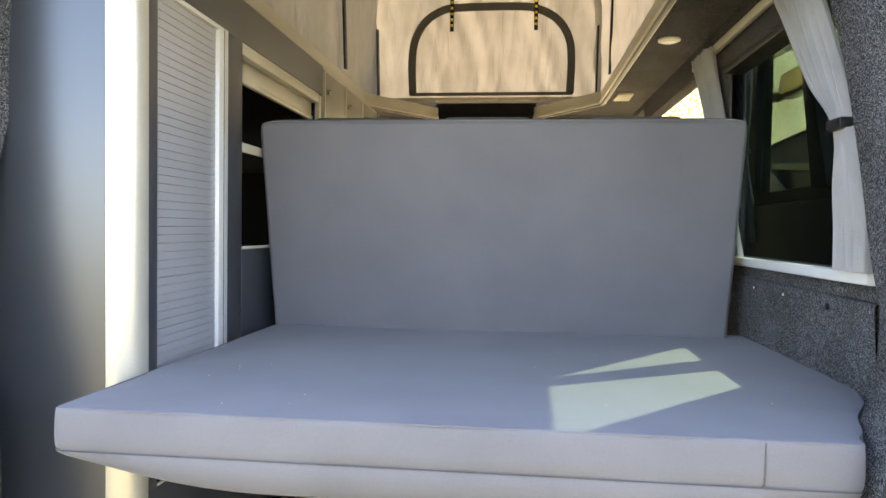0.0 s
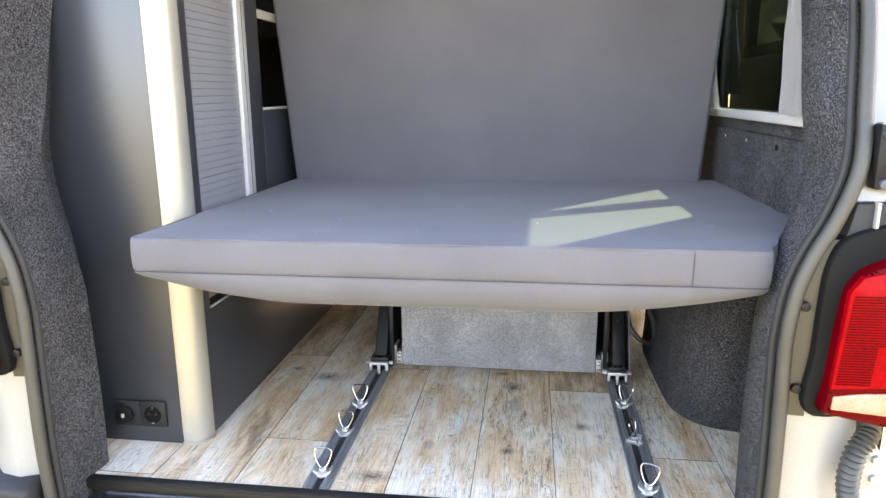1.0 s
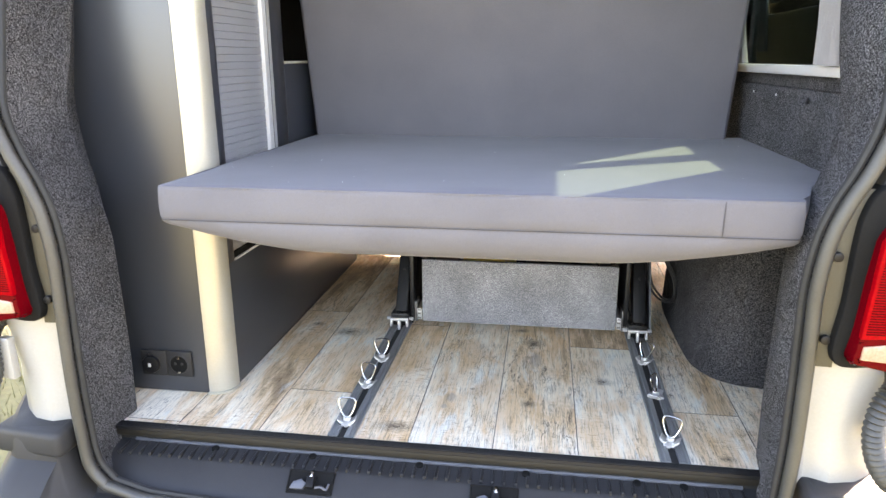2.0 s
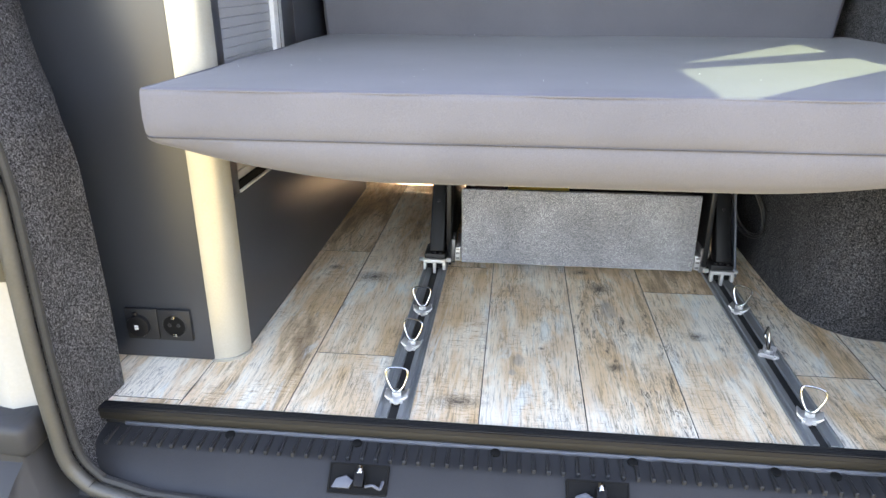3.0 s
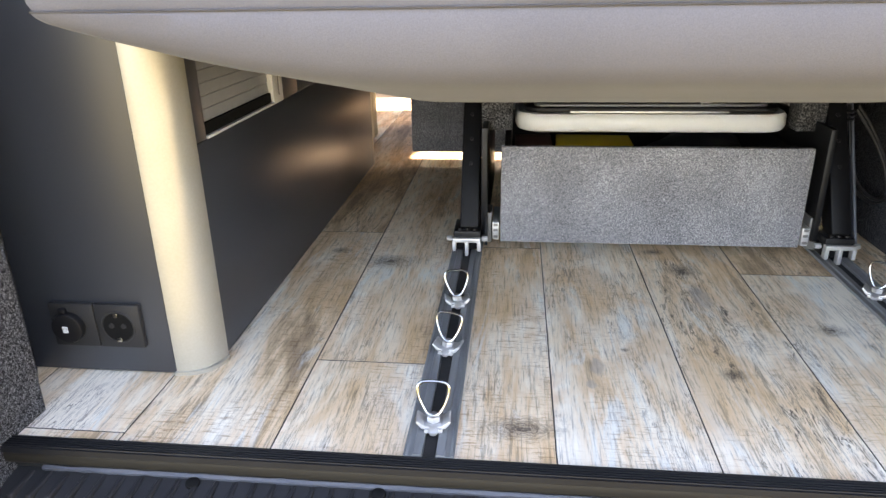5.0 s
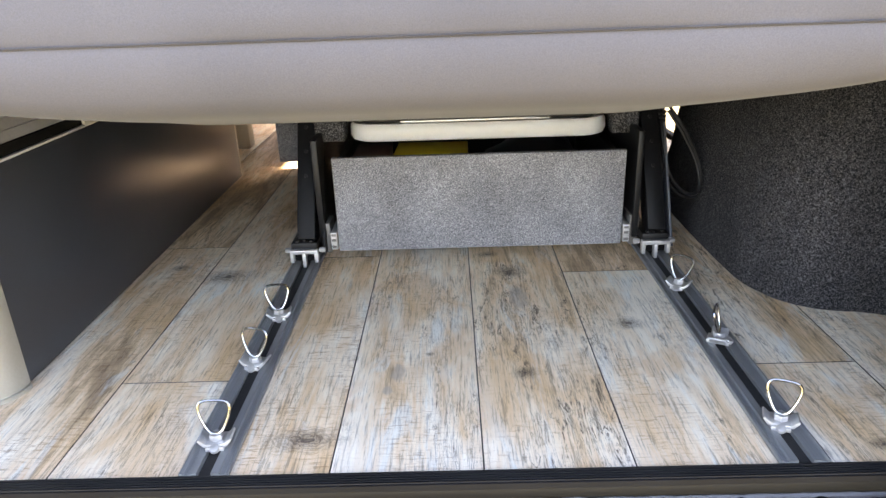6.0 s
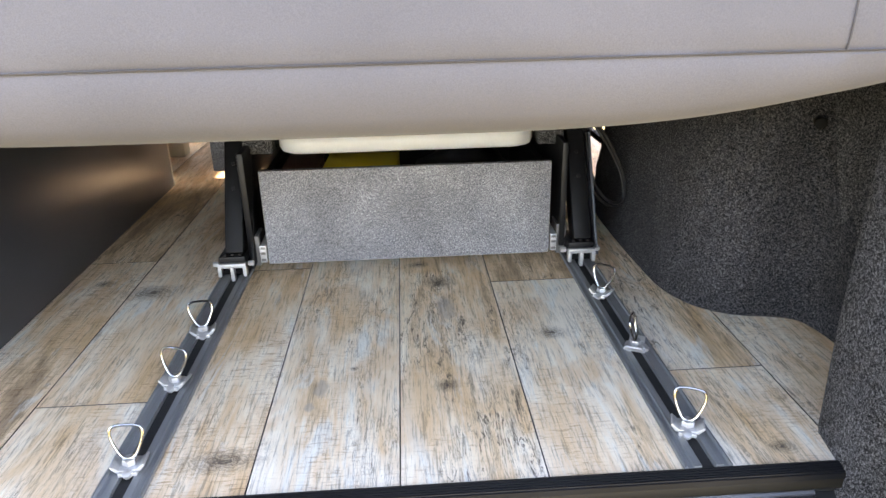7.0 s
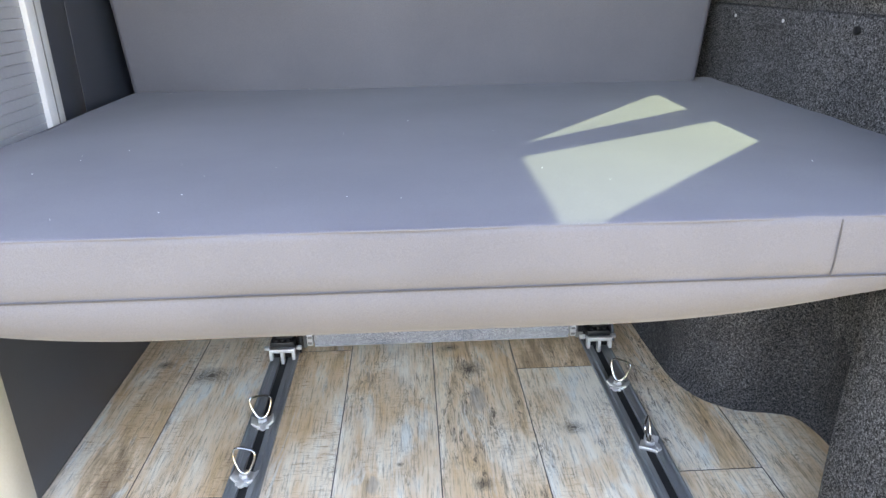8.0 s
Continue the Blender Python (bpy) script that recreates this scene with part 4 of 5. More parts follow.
T = (-0.735, 0.435, 0.28, 2.56)
part("front_wall", cloth_wall((T[0] - 0.03, T[3]), (T[1] + 0.03, T[3]), 1.50, 2.36, 0.026, 1.0), TENT, tent)
part("side_wall", cloth_wall((T[0], T[2]), (T[0], T[3] + 0.03), 1.46, 2.36, 0.035, 3.0), TENT, tent)
part("side_wall", cloth_wall((T[1], T[3] + 0.03), (T[1], T[2]), 1.46, 2.36, 0.035, 5.0), TENT, tent)
part("rear_wall", cloth_wall((T[1], T[2]), (T[0], T[2]), 1.47, 2.35, 0.010, 7.0), TENT, tent)
part("hem", block(T[0], T[1], T[3] - 0.022, T[3] - 0.010, 1.497, 1.525, 0.004), TENT, tent, "stitched beige hem")
arch_run = [(-0.54, 1.545), (-0.545, 1.72), (-0.53, 1.83), (-0.48, 1.92), (-0.40, 1.975), (-0.30, 1.995), (0.02, 1.995), (0.13, 1.975), (0.22, 1.92), (0.275, 1.83), (0.29, 1.72), (0.285, 1.545)]
run = curve([(x, z, 0) for x, z in arch_run], 5)
rows = []
for i, p in enumerate(run):
    d = (run[min(i + 1, len(run) - 1)] - run[max(i - 1, 0)]).normalized()
    n = Vector((-d.y, d.x, 0)) * 0.020
    a, b = p + n, p - n
    rows.append([(a.x, T[3] - 0.020, a.y), (b.x, T[3] - 0.020, b.y), (b.x, T[3] - 0.028, b.y), (a.x, T[3] - 0.028, a.y)])
part("zip_tape", loft(rows, closed=True, caps=True), ZIP, tent, "dark curved zip of the arched window flap")
part("zip_tape", block(-0.555, 0.300, T[3] - 0.028, T[3] - 0.020, 1.534, 1.550), ZIP, tent, "dark straight zip along the flap")
for x in (-0.335, 0.105):
    strap = part("strap", block(x - 0.010, x + 0.010, T[3] - 0.030, T[3] - 0.024, 1.87, 2.20, 0.002), BLACK, tent, "black hanging strap with a yellow print")
    for k in range(7):
        sub("print_mark", block(x - 0.006, x + 0.006, T[3] - 0.0335, T[3] - 0.029, 1.895 + k * 0.03, 1.907 + k * 0.03), YELLOW, strap)
for x, y, h in ((T[0] + 0.025, 1.75, 0.5), (T[0] + 0.022, 2.46, 0.36), (T[1] - 0.022, 2.46, 0.36), (T[1] - 0.025, 1.9, 0.5)):
    part("side_strap", block(x - 0.004, x + 0.004, y - 0.02, y + 0.02, 1.50, 1.50 + h, 0.002, None, pose(0, 0, 0, 8, 0, 0)), BLACK, tent, "black side strap")
setting("roof_lid", block(T[0] - 0.06, T[1] + 0.06, T[2] - 0.06, T[3] + 0.06, 2.35, 2.40, 0.02), WHITE, "white raised roof lid above the tent", "roof")
setting("cab_shelf", block(OPEN[0] - 0.1, OPEN[1] + 0.1, 2.60, 3.2, 1.36, 1.515, 0.01), BLACK, "dark overhead shelf above the cab", "shelf")

light = thing("ceiling_spotlight", "round white recessed spotlight in the carpeted ceiling", "spotlight", (0.487, 1.12, 1.425))
part("ring", disc((0.487, 1.12, 1.422), 0.034, 0.008, (0, 0, -1), bevel=0.003, seg=32), WHITEPLASTIC, light)
part("lens", disc((0.487, 1.12, 1.417), 0.022, 0.006, (0, 0, -1), bevel=0.002), LAMPGLASS, light, "frosted lens")
plate = thing("ceiling_plate", "small cream rectangular light cover on the ceiling", "ceiling light", (0.475, 1.98, 1.425))
part("cover", block(0.445, 0.515, 1.93, 2.08, 1.413, 1.427, 0.004), EDGE, plate)

# cab end
setting("wall_front", block(-1.05, 0.70, 3.40, 3.44, -0.05, 0.85), BLACK, "dark dashboard wall at the front of the cab", "wall")
wind = tagged(new("window_2"), "windscreen at the front of the cab", "window", "", "structure")
wp = part("pane", block(-1.0, 0.65, 3.39, 3.395, 0.84, 1.43), GLASS, wind, "", False)
wp.visible_shadow = False

# ---------------------------------------------------------------- cabinet along the side
CX = -0.668
cab = thing("kitchen_cabinet", "tall anthracite cabinet with cream rounded corner and silver roller shutter", "cabinet", (-0.8, 0.6, 0.0))
part("rear_panel", block(-1.02, -0.7172, 0.103, 0.120, 0.002, 1.42, 0.0015), CABINET, cab)
post = [(-0.7165, 0.1025)]
for k in range(13):
    a = radians(-90 + 90 * k / 12)
    post.append((-0.716 + 0.052 * math.cos(a) , 0.152 + 0.050 * math.sin(a)))
post += [(CX + 0.004, 0.157), (-0.7165, 0.157)]
part("corner_post", prism(post, 0.0, 1.42), CREAM, cab, "cream quarter-round corner post")
part("base_bead", prism([(x + (0.004 if x > -0.7 else -0.002), y - 0.004) for x, y in post], 0.0, 0.005), CREAM, cab, "pale sealant bead")
S0, S1, SB, ST = 0.197, 0.462, 0.332, 1.285
part("stile", block(CX - 0.016, CX, 0.158, S0 - 0.001, 0.312, 1.42, 0.001), CABINET, cab)
part("lower_panel", block(CX - 0.016, CX, 0.158, 1.250, 0.002, 0.311, 0.001), CABINET, cab)
part("middle_stile", block(CX - 0.016, CX, 0.513, 0.602, 0.312, 1.295, 0.001), CABINET, cab)
part("panel_below_niche", block(CX - 0.016, CX, 0.603, 1.250, 0.312, 0.768, 0.001), CABINET, cab)
part("end_stile", block(CX - 0.016, CX, 1.285, 1.31, 0.768, 1.295, 0.001), CABINET, cab)
part("top_panel", block(CX - 0.016, CX, 0.1985, 1.31, 1.2955, 1.40, 0.001), CABINET, cab)
part("end_edge", block(CX - 0.017, CX + 0.001, 1.2505, 1.257, 0.002, 0.768, 0.001), EDGE, cab, "cream edge strip")
part("end_panel", block(-1.0, CX - 0.017, 1.237, 1.256, 0.002, 0.76), CABINET, cab)
part("worktop", block(-1.0, CX - 0.017, 0.60, 1.236, 0.74, 0.758, 0.001), BLACK, cab)
# roller shutter in its frame
shutter = part("shutter_frame", block(CX - 0.020, CX + 0.003, S1, 0.512, 0.312, 1.295, 0.002), FRAME, cab, "pale aluminium shutter frame")
sub("rail", block(CX - 0.020, CX + 0.003, S0, S1, 0.312, 0.316, 0.001), FRAME, shutter)
sub("rail_groove", block(CX - 0.020, CX - 0.002, S0, S1, 0.316, SB, 0.001), DOORBLACK, shutter, "dark bottom groove")
sub("rail", block(CX - 0.020, CX + 0.003, S0, S1, 1.285, 1.295, 0.002), FRAME, shutter)
sub("groove", block(CX + 0.0032, CX + 0.0045, 0.4860, 0.4880, 0.325, 1.29), TAUPE, shutter)
step = (ST - SB) / 56
mesh = None
for k in range(56):
    z = SB + k * step
    if mesh is None:
        bm = block(CX - 0.016, CX - 0.006, S0, S1, z + 0.0003, z + step - 0.0003, 0.0008, seg=1)
        slat = part("slat", bm, SILVER, cab, "", False)
        mesh = slat
    else:
        o = slat.copy()
        o.location = (0, 0, z - SB)
        scene.collection.objects.link(o)
part("shutter_backing", block(CX - 0.022, CX - 0.017, S0, S1, SB, ST), DARKRUBBER, cab)
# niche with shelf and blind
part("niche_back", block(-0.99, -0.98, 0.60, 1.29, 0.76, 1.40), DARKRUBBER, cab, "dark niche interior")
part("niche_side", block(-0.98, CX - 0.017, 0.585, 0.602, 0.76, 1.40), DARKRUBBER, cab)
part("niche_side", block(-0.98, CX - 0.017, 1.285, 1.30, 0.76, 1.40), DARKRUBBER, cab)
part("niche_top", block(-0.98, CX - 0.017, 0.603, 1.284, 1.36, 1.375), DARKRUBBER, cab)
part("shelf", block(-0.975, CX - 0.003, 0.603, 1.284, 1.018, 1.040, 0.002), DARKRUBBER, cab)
part("shelf_edge", block(CX - 0.003, CX + 0.001, 0.603, 1.284, 1.017, 1.041, 0.001), EDGE, cab, "cream shelf edge")
part("niche_edge", block(CX - 0.010, CX + 0.002, 0.603, 1.284, 0.7685, 0.776, 0.001), EDGE, cab)
part("niche_frame", block(CX - 0.014, CX + 0.002, 1.259, 1.284, 0.776, 1.290, 0.001), EDGE, cab, "cream upright frame")
blind = part("blind_cassette", block(CX - 0.05, CX + 0.001, 0.603, 1.258, 1.262, 1.294, 0.004), EDGE, cab, "cream roller blind cassette")
sub("blind_cloth", block(CX - 0.030, CX - 0.024, 0.608, 1.253, 1.215, 1.262, 0.002), CREAM, blind)
sub("blind_bar", block(CX - 0.034, CX - 0.018, 0.606, 1.255, 1.200, 1.216, 0.004), EDGE, blind)
# double socket
socket = thing("wall_socket", "black double socket with a capped outlet on the cabinet panel", "socket", (-0.815, 0.10, 0.045))
for cx, name in ((-0.848, "cover_plate"), (-0.783, "cover_plate")):
    pl = part(name, block(cx - 0.0322, cx + 0.0322, 0.094, 0.1035, 0.0445, 0.1095, 0.003), SILLPLASTIC, socket)
    if cx > -0.8:
        ringm = bmesh.new()
        tube([(cx + 0.0225 * math.cos(a * math.tau / 28), 0.0935, 0.077 + 0.0225 * math.sin(a * math.tau / 28)) for a in range(28)], 0.0016, ringm, 6, True)
        sub("rim", ringm, DARKRUBBER, pl)
        sub("well", disc((cx, 0.0937, 0.077), 0.0215, 0.002, (0, -1, 0), seg=28), DOORBLACK, pl)
        for s in (-1, 1):
            sub("pin_hole", disc((cx + s * 0.0085, 0.0925, 0.079), 0.0036, 0.003, (0, -1, 0), seg=10), DARKRUBBER, pl)
            sub("earth_clip", block(cx - 0.0036, cx + 0.0036, 0.0900, 0.0935, 0.077 + s * 0.0185 - 0.003, 0.077 + s * 0.0185 + 0.003, 0.0008), STEEL, pl, "bright earth clip")
    else:
        sub("cap", disc((cx - 0.004, 0.089, 0.076), 0.022, 0.012, (0, -1, 0), seg=28, bevel=0.003), BLACK, pl, "round black rubber cap")
        sub("cap_tab", block(cx - 0.014, cx - 0.004, 0.086, 0.094, 0.094, 0.104, 0.002), BLACK, pl)
        bars = bmesh.new()
        for q in range(2):
            block(cx - 0.008, cx - 0.001, 0.0815, 0.0832, 0.0715 + q * 0.005, 0.0752 + q * 0.005, 0, bars)
        sub("cap_print", bars, WHITEPLASTIC, pl, "small white printed mark")
# small overhead cupboards further ahead
proto = None
for k in range(3):
    y = 1.335 + k * 0.30
    if proto is None:
        proto = thing("overhead_cupboard", "small cream-fronted overhead cupboard with a round knob", "cupboard", (CX, y, 1.20), "overhead cupboards")
        part("carcass", block(-0.95, CX - 0.012, y, y + 0.29, 1.20, 1.395), CABINET, proto)
        d = part("door", block(CX - 0.012, CX, y + 0.006, y + 0.284, 1.205, 1.390, 0.002), GREIGE, proto)
        for a, b, p, q in ((0.0, 0.006, 1.20, 1.395), (0.284, 0.290, 1.20, 1.395), (0.006, 0.284, 1.390, 1.395), (0.006, 0.284, 1.20, 1.205)):
            part("edge_strip", block(CX - 0.012, CX + 0.001, y + a, y + b, p, q), EDGE, proto, "cream edge strip")
        sub("knob", disc((CX + 0.008, y + 0.03, 1.32), 0.010, 0.016, (1, 0, 0), bevel=0.003), STEEL, d, "round metal knob")
    else:
        copy_thing(proto, Matrix.Translation((CX, y, 1.20)))

# ---------------------------------------------------------------- bed cushions
def offset_loop(pts, d):
    out = []
    n = len(pts)
    for i in range(n):
        a, b, c = (Vector(pts[(i + k) % n]) for k in (-1, 0, 1))
        e1, e2 = (b - a).normalized(), (c - b).normalized()
        n1, n2 = Vector((-e1.y, e1.x)), Vector((-e2.y, e2.x))
        m = (n1 + n2)
        m = m / max(0.4, m.length_squared / 2) if m.length > 1e-6 else n1
        out.append(tuple(b + m * d))
    return out


def resample(pts, step):
    out = []
    n = len(pts)
    for i in range(n):
        a, b = Vector(pts[i]), Vector(pts[(i + 1) % n])
        m = max(1, round((b - a).length / step))
        out += [tuple(a + (b - a) * (k / m)) for k in range(m)]
    return out


def soften(pts, times):
    for _ in range(times):
        n = len(pts)
        pts = [tuple(Vector(pts[i]) * 0.5 + (Vector(pts[i - 1]) + Vector(pts[(i + 1) % n])) * 0.25) for i in range(n)]
    return pts


TOP, SEAM = 0.553, 0.488
corner = [(-0.657, -0.121), (0.495, -0.121), (0.497, -0.090), (0.518, -0.060), (0.538, -0.005), (0.552, 0.030), (0.606, 0.120), (0.640, 0.235), (0.640, 0.50), (0.640, 0.84), (-0.645, 0.84)]
outline = soften(resample(corner, 0.012), 1)


def belly(x):
    u = min(1.0, max(0.0, x + 0.652) / 0.33)
    v = min(1.0, max(0.0, 0.496 - x) / 0.36)
    a = 0.20 + 0.80 * (1 - (1 - u) ** 2)
    b = 0.26 + 0.74 * (1 - (1 - v) ** 2)
    return 0.124 * min(a, b)


def puff(x, y):
    return 0.003 * noise.noise(Vector((x * 3.1, y * 3.1, 2.0))) + 0.0012 * noise.noise(Vector((x * 11, y * 11, 4.0)))


RIGHT = ((-0.2, 0.495), (-0.090, 0.497), (-0.060, 0.518), (-0.005, 0.538), (0.030, 0.552), (0.120, 0.606), (0.235, 0.640), (0.5, 0.640), (0.9, 0.640))


def right_edge(y):
    for (a, p), (b, q) in zip(RIGHT, RIGHT[1:]):
        if y <= b:
            return p + (q - p) * max(0.0, (y - a) / (b - a))
    return RIGHT[-1][1]


def inset(d):
    """The outline drawn inwards by d, with no crossings."""
    if d < 0.012:
        return offset_loop(outline, d)
    out = []
    for x, y in outline:
        y2 = min(max(y, -0.121 + d), 0.84 - d)
        out.append((min(max(x, -0.657 + d), right_edge(y2) - d * 1.05), y2))
    return out


rows = []
for d, g in ((0.285, 0.98), (0.21, 0.84), (0.135, 0.71), (0.08, 0.61), (0.045, 0.545), (0.022, 0.47), (0.010, 0.37), (0.003, 0.22), (0.000, 0.05), (0.0022, 0.0)):
    loop = inset(d)
    rows.append([(x, y, SEAM - belly(x) * g) for x, y in loop])
for d, z in ((-0.001, SEAM + 0.006), (-0.002, SEAM + 0.022), (-0.0015, SEAM + 0.044), (-0.0008, TOP - 0.010), (-0.0002, TOP - 0.0045), (0.0018, TOP - 0.0016), (0.0065, TOP - 0.0004), (0.014, TOP)):
    rows.append([(x + 0.0015 * noise.noise(Vector((x * 9, y * 9, z * 9))), y + 0.003 * noise.noise(Vector((x * 7, z * 9, 1))), z + 0.003 * noise.noise(Vector((x * 6, y * 6, 3))) + 0.0012 * noise.noise(Vector((x * 21, y * 21, 5)))) for x, y in inset(d)])
for d in (0.03, 0.06, 0.10, 0.16, 0.24):
    rows.append([(x, y, TOP + 0.003 * (1 - math.exp(-d * 9)) + puff(x, y) * math.sin(math.pi * min(1.0, d / 0.24))) for x, y in inset(d)])
bm = loft(rows, closed=True, caps=True)
bmesh.ops.remove_doubles(bm, verts=bm.verts, dist=0.0004)
bmesh.ops.dissolve_degenerate(bm, edges=bm.edges, dist=0.0003)
bmesh.ops.triangulate(bm, faces=[f for f in bm.faces if len(f.verts) > 4])
mattress = thing("bed_mattress", "grey fabric bed mattress with piped seams and a sagging underside", "mattress", (0, 0.35, 0.42))
part("cover", bm, CUSHION, mattress)
seam_loop = [Vector((x, y, SEAM - 0.001)) for x, y in offset_loop(outline, 0.0003)]
part("seam_piping", tube(seam_loop, 0.0010, sides=6, closed=True), PIPING, mattress, "dark stitched seam")
top_loop = [Vector((x, y, TOP - 0.0025)) for x, y in offset_loop(outline, 0.0012)]
part("edge_piping", tube(top_loop, 0.0016, sides=6, closed=True), CUSHION, mattress, "grey piped upper edge")
part("corner_seam", tube([(0.366, -0.1215, SEAM), (0.3662, -0.1235, 0.500), (0.3662, -0.1240, 0.515), (0.3664, -0.1236, 0.535), (0.3666, -0.1220, TOP - 0.004)], 0.0010, sides=6), THREAD, mattress, "vertical stitched seam")
part("corner_seam", tube([(0.4985, -0.092, SEAM), (0.4995, -0.092, 0.51), (0.499, -0.092, 0.54)], 0.0016, sides=6), PIPING, mattress, "vertical stitched seam")

lint_rng = random.Random(11)
bm = bmesh.new()
for _ in range(30):
    c = Vector((lint_rng.uniform(-0.6, 0.6), lint_rng.uniform(-0.09, 0.75), TOP + 0.0045))
    a = lint_rng.uniform(0, math.tau)
    r = lint_rng.uniform(0.0004, 0.0011)
    d = Vector((math.cos(a), math.sin(a), 0)) * r
    e = Vector((-d.y, d.x, 0)) * lint_rng.uniform(0.4, 1.0)
    vs = [bm.verts.new(c + q) for q in (-d, e, d, -e)]
    top = bm.verts.new(c + Vector((0, 0, 0.0008)))
    for k in range(4):
        bm.faces.new((vs[k], vs[(k + 1) % 4], top))
tagged(part("lint", bm, WHITEPLASTIC, None, "", False), "tiny pale lint specks on the grey mattress", "lint", "", "stuff")

# upright back cushion, leaning towards the rear
rest = thing("back_cushion", "grey fabric back cushion leaning upright with piped edges", "cushion", (-0.03, 0.88, 0.54))
plan = rounded(1.222, 0.585, 0.018, -0.032, 0.0, 4)
plan = soften(resample(plan, 0.03), 1)
lean = Matrix.Translation((0, 0.862, 0.545)) @ pose(0, 0, 0, 90 + 9.5, 0, 0)
rows = []
for d, h in ((0.10, 0.004), (0.05, 0.003), (0.015, 0.0), (0.004, -0.003), (0.0, -0.012), (-0.002, -0.045), (0.0, -0.078), (0.008, -0.086), (0.05, -0.09), (0.10, -0.09)):
    row = []
    for x, v in (offset_loop(plan, d) if d < 0.012 else [(min(max(x, -0.643 + d), 0.579 - d), min(max(v, -0.2925 + d), 0.2925 - d)) for x, v in plan]):
        wide = 1.0 + 0.020 * ((v + 0.29) / 0.585)
        q = Vector((-0.032 + (x + 0.032) * wide, v + 0.29, -h + 0.0 + (0.002 * noise.noise(Vector((x * 4, v * 4, 7))) if d > 0.01 else 0)))
        row.append(tuple(lean @ Vector((q.x, q.y, q.z))))
    rows.append(row)
bm = loft(rows, closed=True, caps=True)
bmesh.ops.remove_doubles(bm, verts=bm.verts, dist=0.0004)
bmesh.ops.dissolve_degenerate(bm, edges=bm.edges, dist=0.0003)
bmesh.ops.triangulate(bm, faces=[f for f in bm.faces if len(f.verts) > 4])
part("cover", bm, CUSHION, rest)
run = []
for x, v in offset_loop(plan, -0.001):
    wide = 1.0 + 0.020 * ((v + 0.29) / 0.585)
    run.append(lean @ Vector((-0.032 + (x + 0.032) * wide, v + 0.29, 0.006)))
part("edge_piping", tube(run, 0.0032, sides=6, closed=True), CUSHION, rest, "piped edge")
run2 = [p + Vector((0, 0.072, 0.012)) for p in run]
part("edge_piping", tube(run2, 0.0032, sides=6, closed=True), PIPING, rest, "dark piped rear edge")

# ---------------------------------------------------------------- bench on rails
bench = thing("bench_seat", "black steel bench frame clamped on floor rails with grey headrests", "bench seat", (0, 0.75, 0.0))
for x in (-0.345, 0.345):
    s = 1 if x > 0 else -1
    lx = x + 0.004
    leg = block(-0.018, 0.018, -0.022, 0.022, 0, 0.345, 0.004)
    bmesh.ops.transform(leg, matrix=Matrix.Translation((lx, 0.592, 0.045)) @ pose(0, 0, 0, -29, 0, 0), verts=leg.verts)
    lg = part("leg", leg, BLACKSTEEL, bench, "slanted black box-section leg")
    for q in range(4):
        h = 0.14 + q * 0.05
        sub("bolt", disc((lx + s * 0.0, 0.592 + math.sin(radians(29)) * h - 0.024, 0.045 + math.cos(radians(29)) * h), 0.004, 0.006, (0, -0.88, 0.48), seg=8), BLACK, lg)
    part("inner_rail", block(x - s * 0.032 - 0.006, x - s * 0.032 + 0.006, 0.60, 1.05, 0.03, 0.245, 0.002), BLACK, bench)
    plate = prism([(0.575, 0.018), (0.66, 0.018), (0.92, 0.24), (0.92, 0.35), (0.84, 0.36), (0.74, 0.34)], x + 0.034, x + 0.039, "x", bevel=0.0012)
    part("side_plate", plate, GREYSTEEL if s > 0 else BLACKSTEEL, bench)
    part("upper_bar", block(x - 0.02, x + 0.02, 0.72, 1.15, 0.325, 0.364, 0.004), BLACKSTEEL, bench)
    foot = part("foot_clamp", block(x - 0.026, x + 0.026, 0.566, 0.64, 0.034, 0.050, 0.003), BLACK, bench)
    sub("clamp_block", block(x - 0.024, x + 0.024, 0.572, 0.64, 0.010, 0.034, 0.002), BLACKSTEEL, foot)
    sub("clamp_plate", block(x - 0.027, x + 0.027, 0.556, 0.570, 0.030, 0.038, 0.001), ZINC, foot, "pale metal clamp plate")
    for tx, low in ((-0.024, 0.012), (0.0, 0.002), (0.024, 0.012)):
        sub("tooth", block(x + tx - 0.0035, x + tx + 0.0035, 0.556, 0.570, low, 0.031, 0.0008), ZINC, foot)
    for sx in (-1, 1):
        sub("bolt", disc((x + sx * 0.034, 0.575, 0.032), 0.0055, 0.012, (sx, 0, 0), seg=6, bevel=0.001), ZINC, foot)
    for k in range(3):
        sub("screw", disc((x - 0.014 + k * 0.014, 0.5735 + 0.002 * (k % 2), 0.051), 0.0045, 0.006, (0, 0, 1), seg=10, bevel=0.001), BLACK, foot)
# speckled board like the drawer front; darker carpet carries its shade under the bench
part("cross_board", block(-0.322, -0.262, 0.67, 0.72, 0.226, 0.300, 0.004), CARPET, bench, "speckled board darkened for the shade under the bench")
part("cross_board", block(0.272, 0.325, 0.67, 0.72, 0.226, 0.300, 0.004), CARPET, bench, "speckled board darkened for the shade under the bench")
part("seat_pan", block(-0.60, 0.58, 0.74, 1.63, 0.338, 0.3645, 0.006), BLACKSTEEL, bench)
part("seat_cushion", block(-0.60, 0.58, 0.98, 1.64, 0.366, 0.54, 0.03, seg=3), SEATCLOTH, bench)
part("front_panel", block(-0.555, 0.545, 1.268, 1.283, 0.036, 0.337, 0.002), BOARD, bench, "speckled felt-covered front panel")
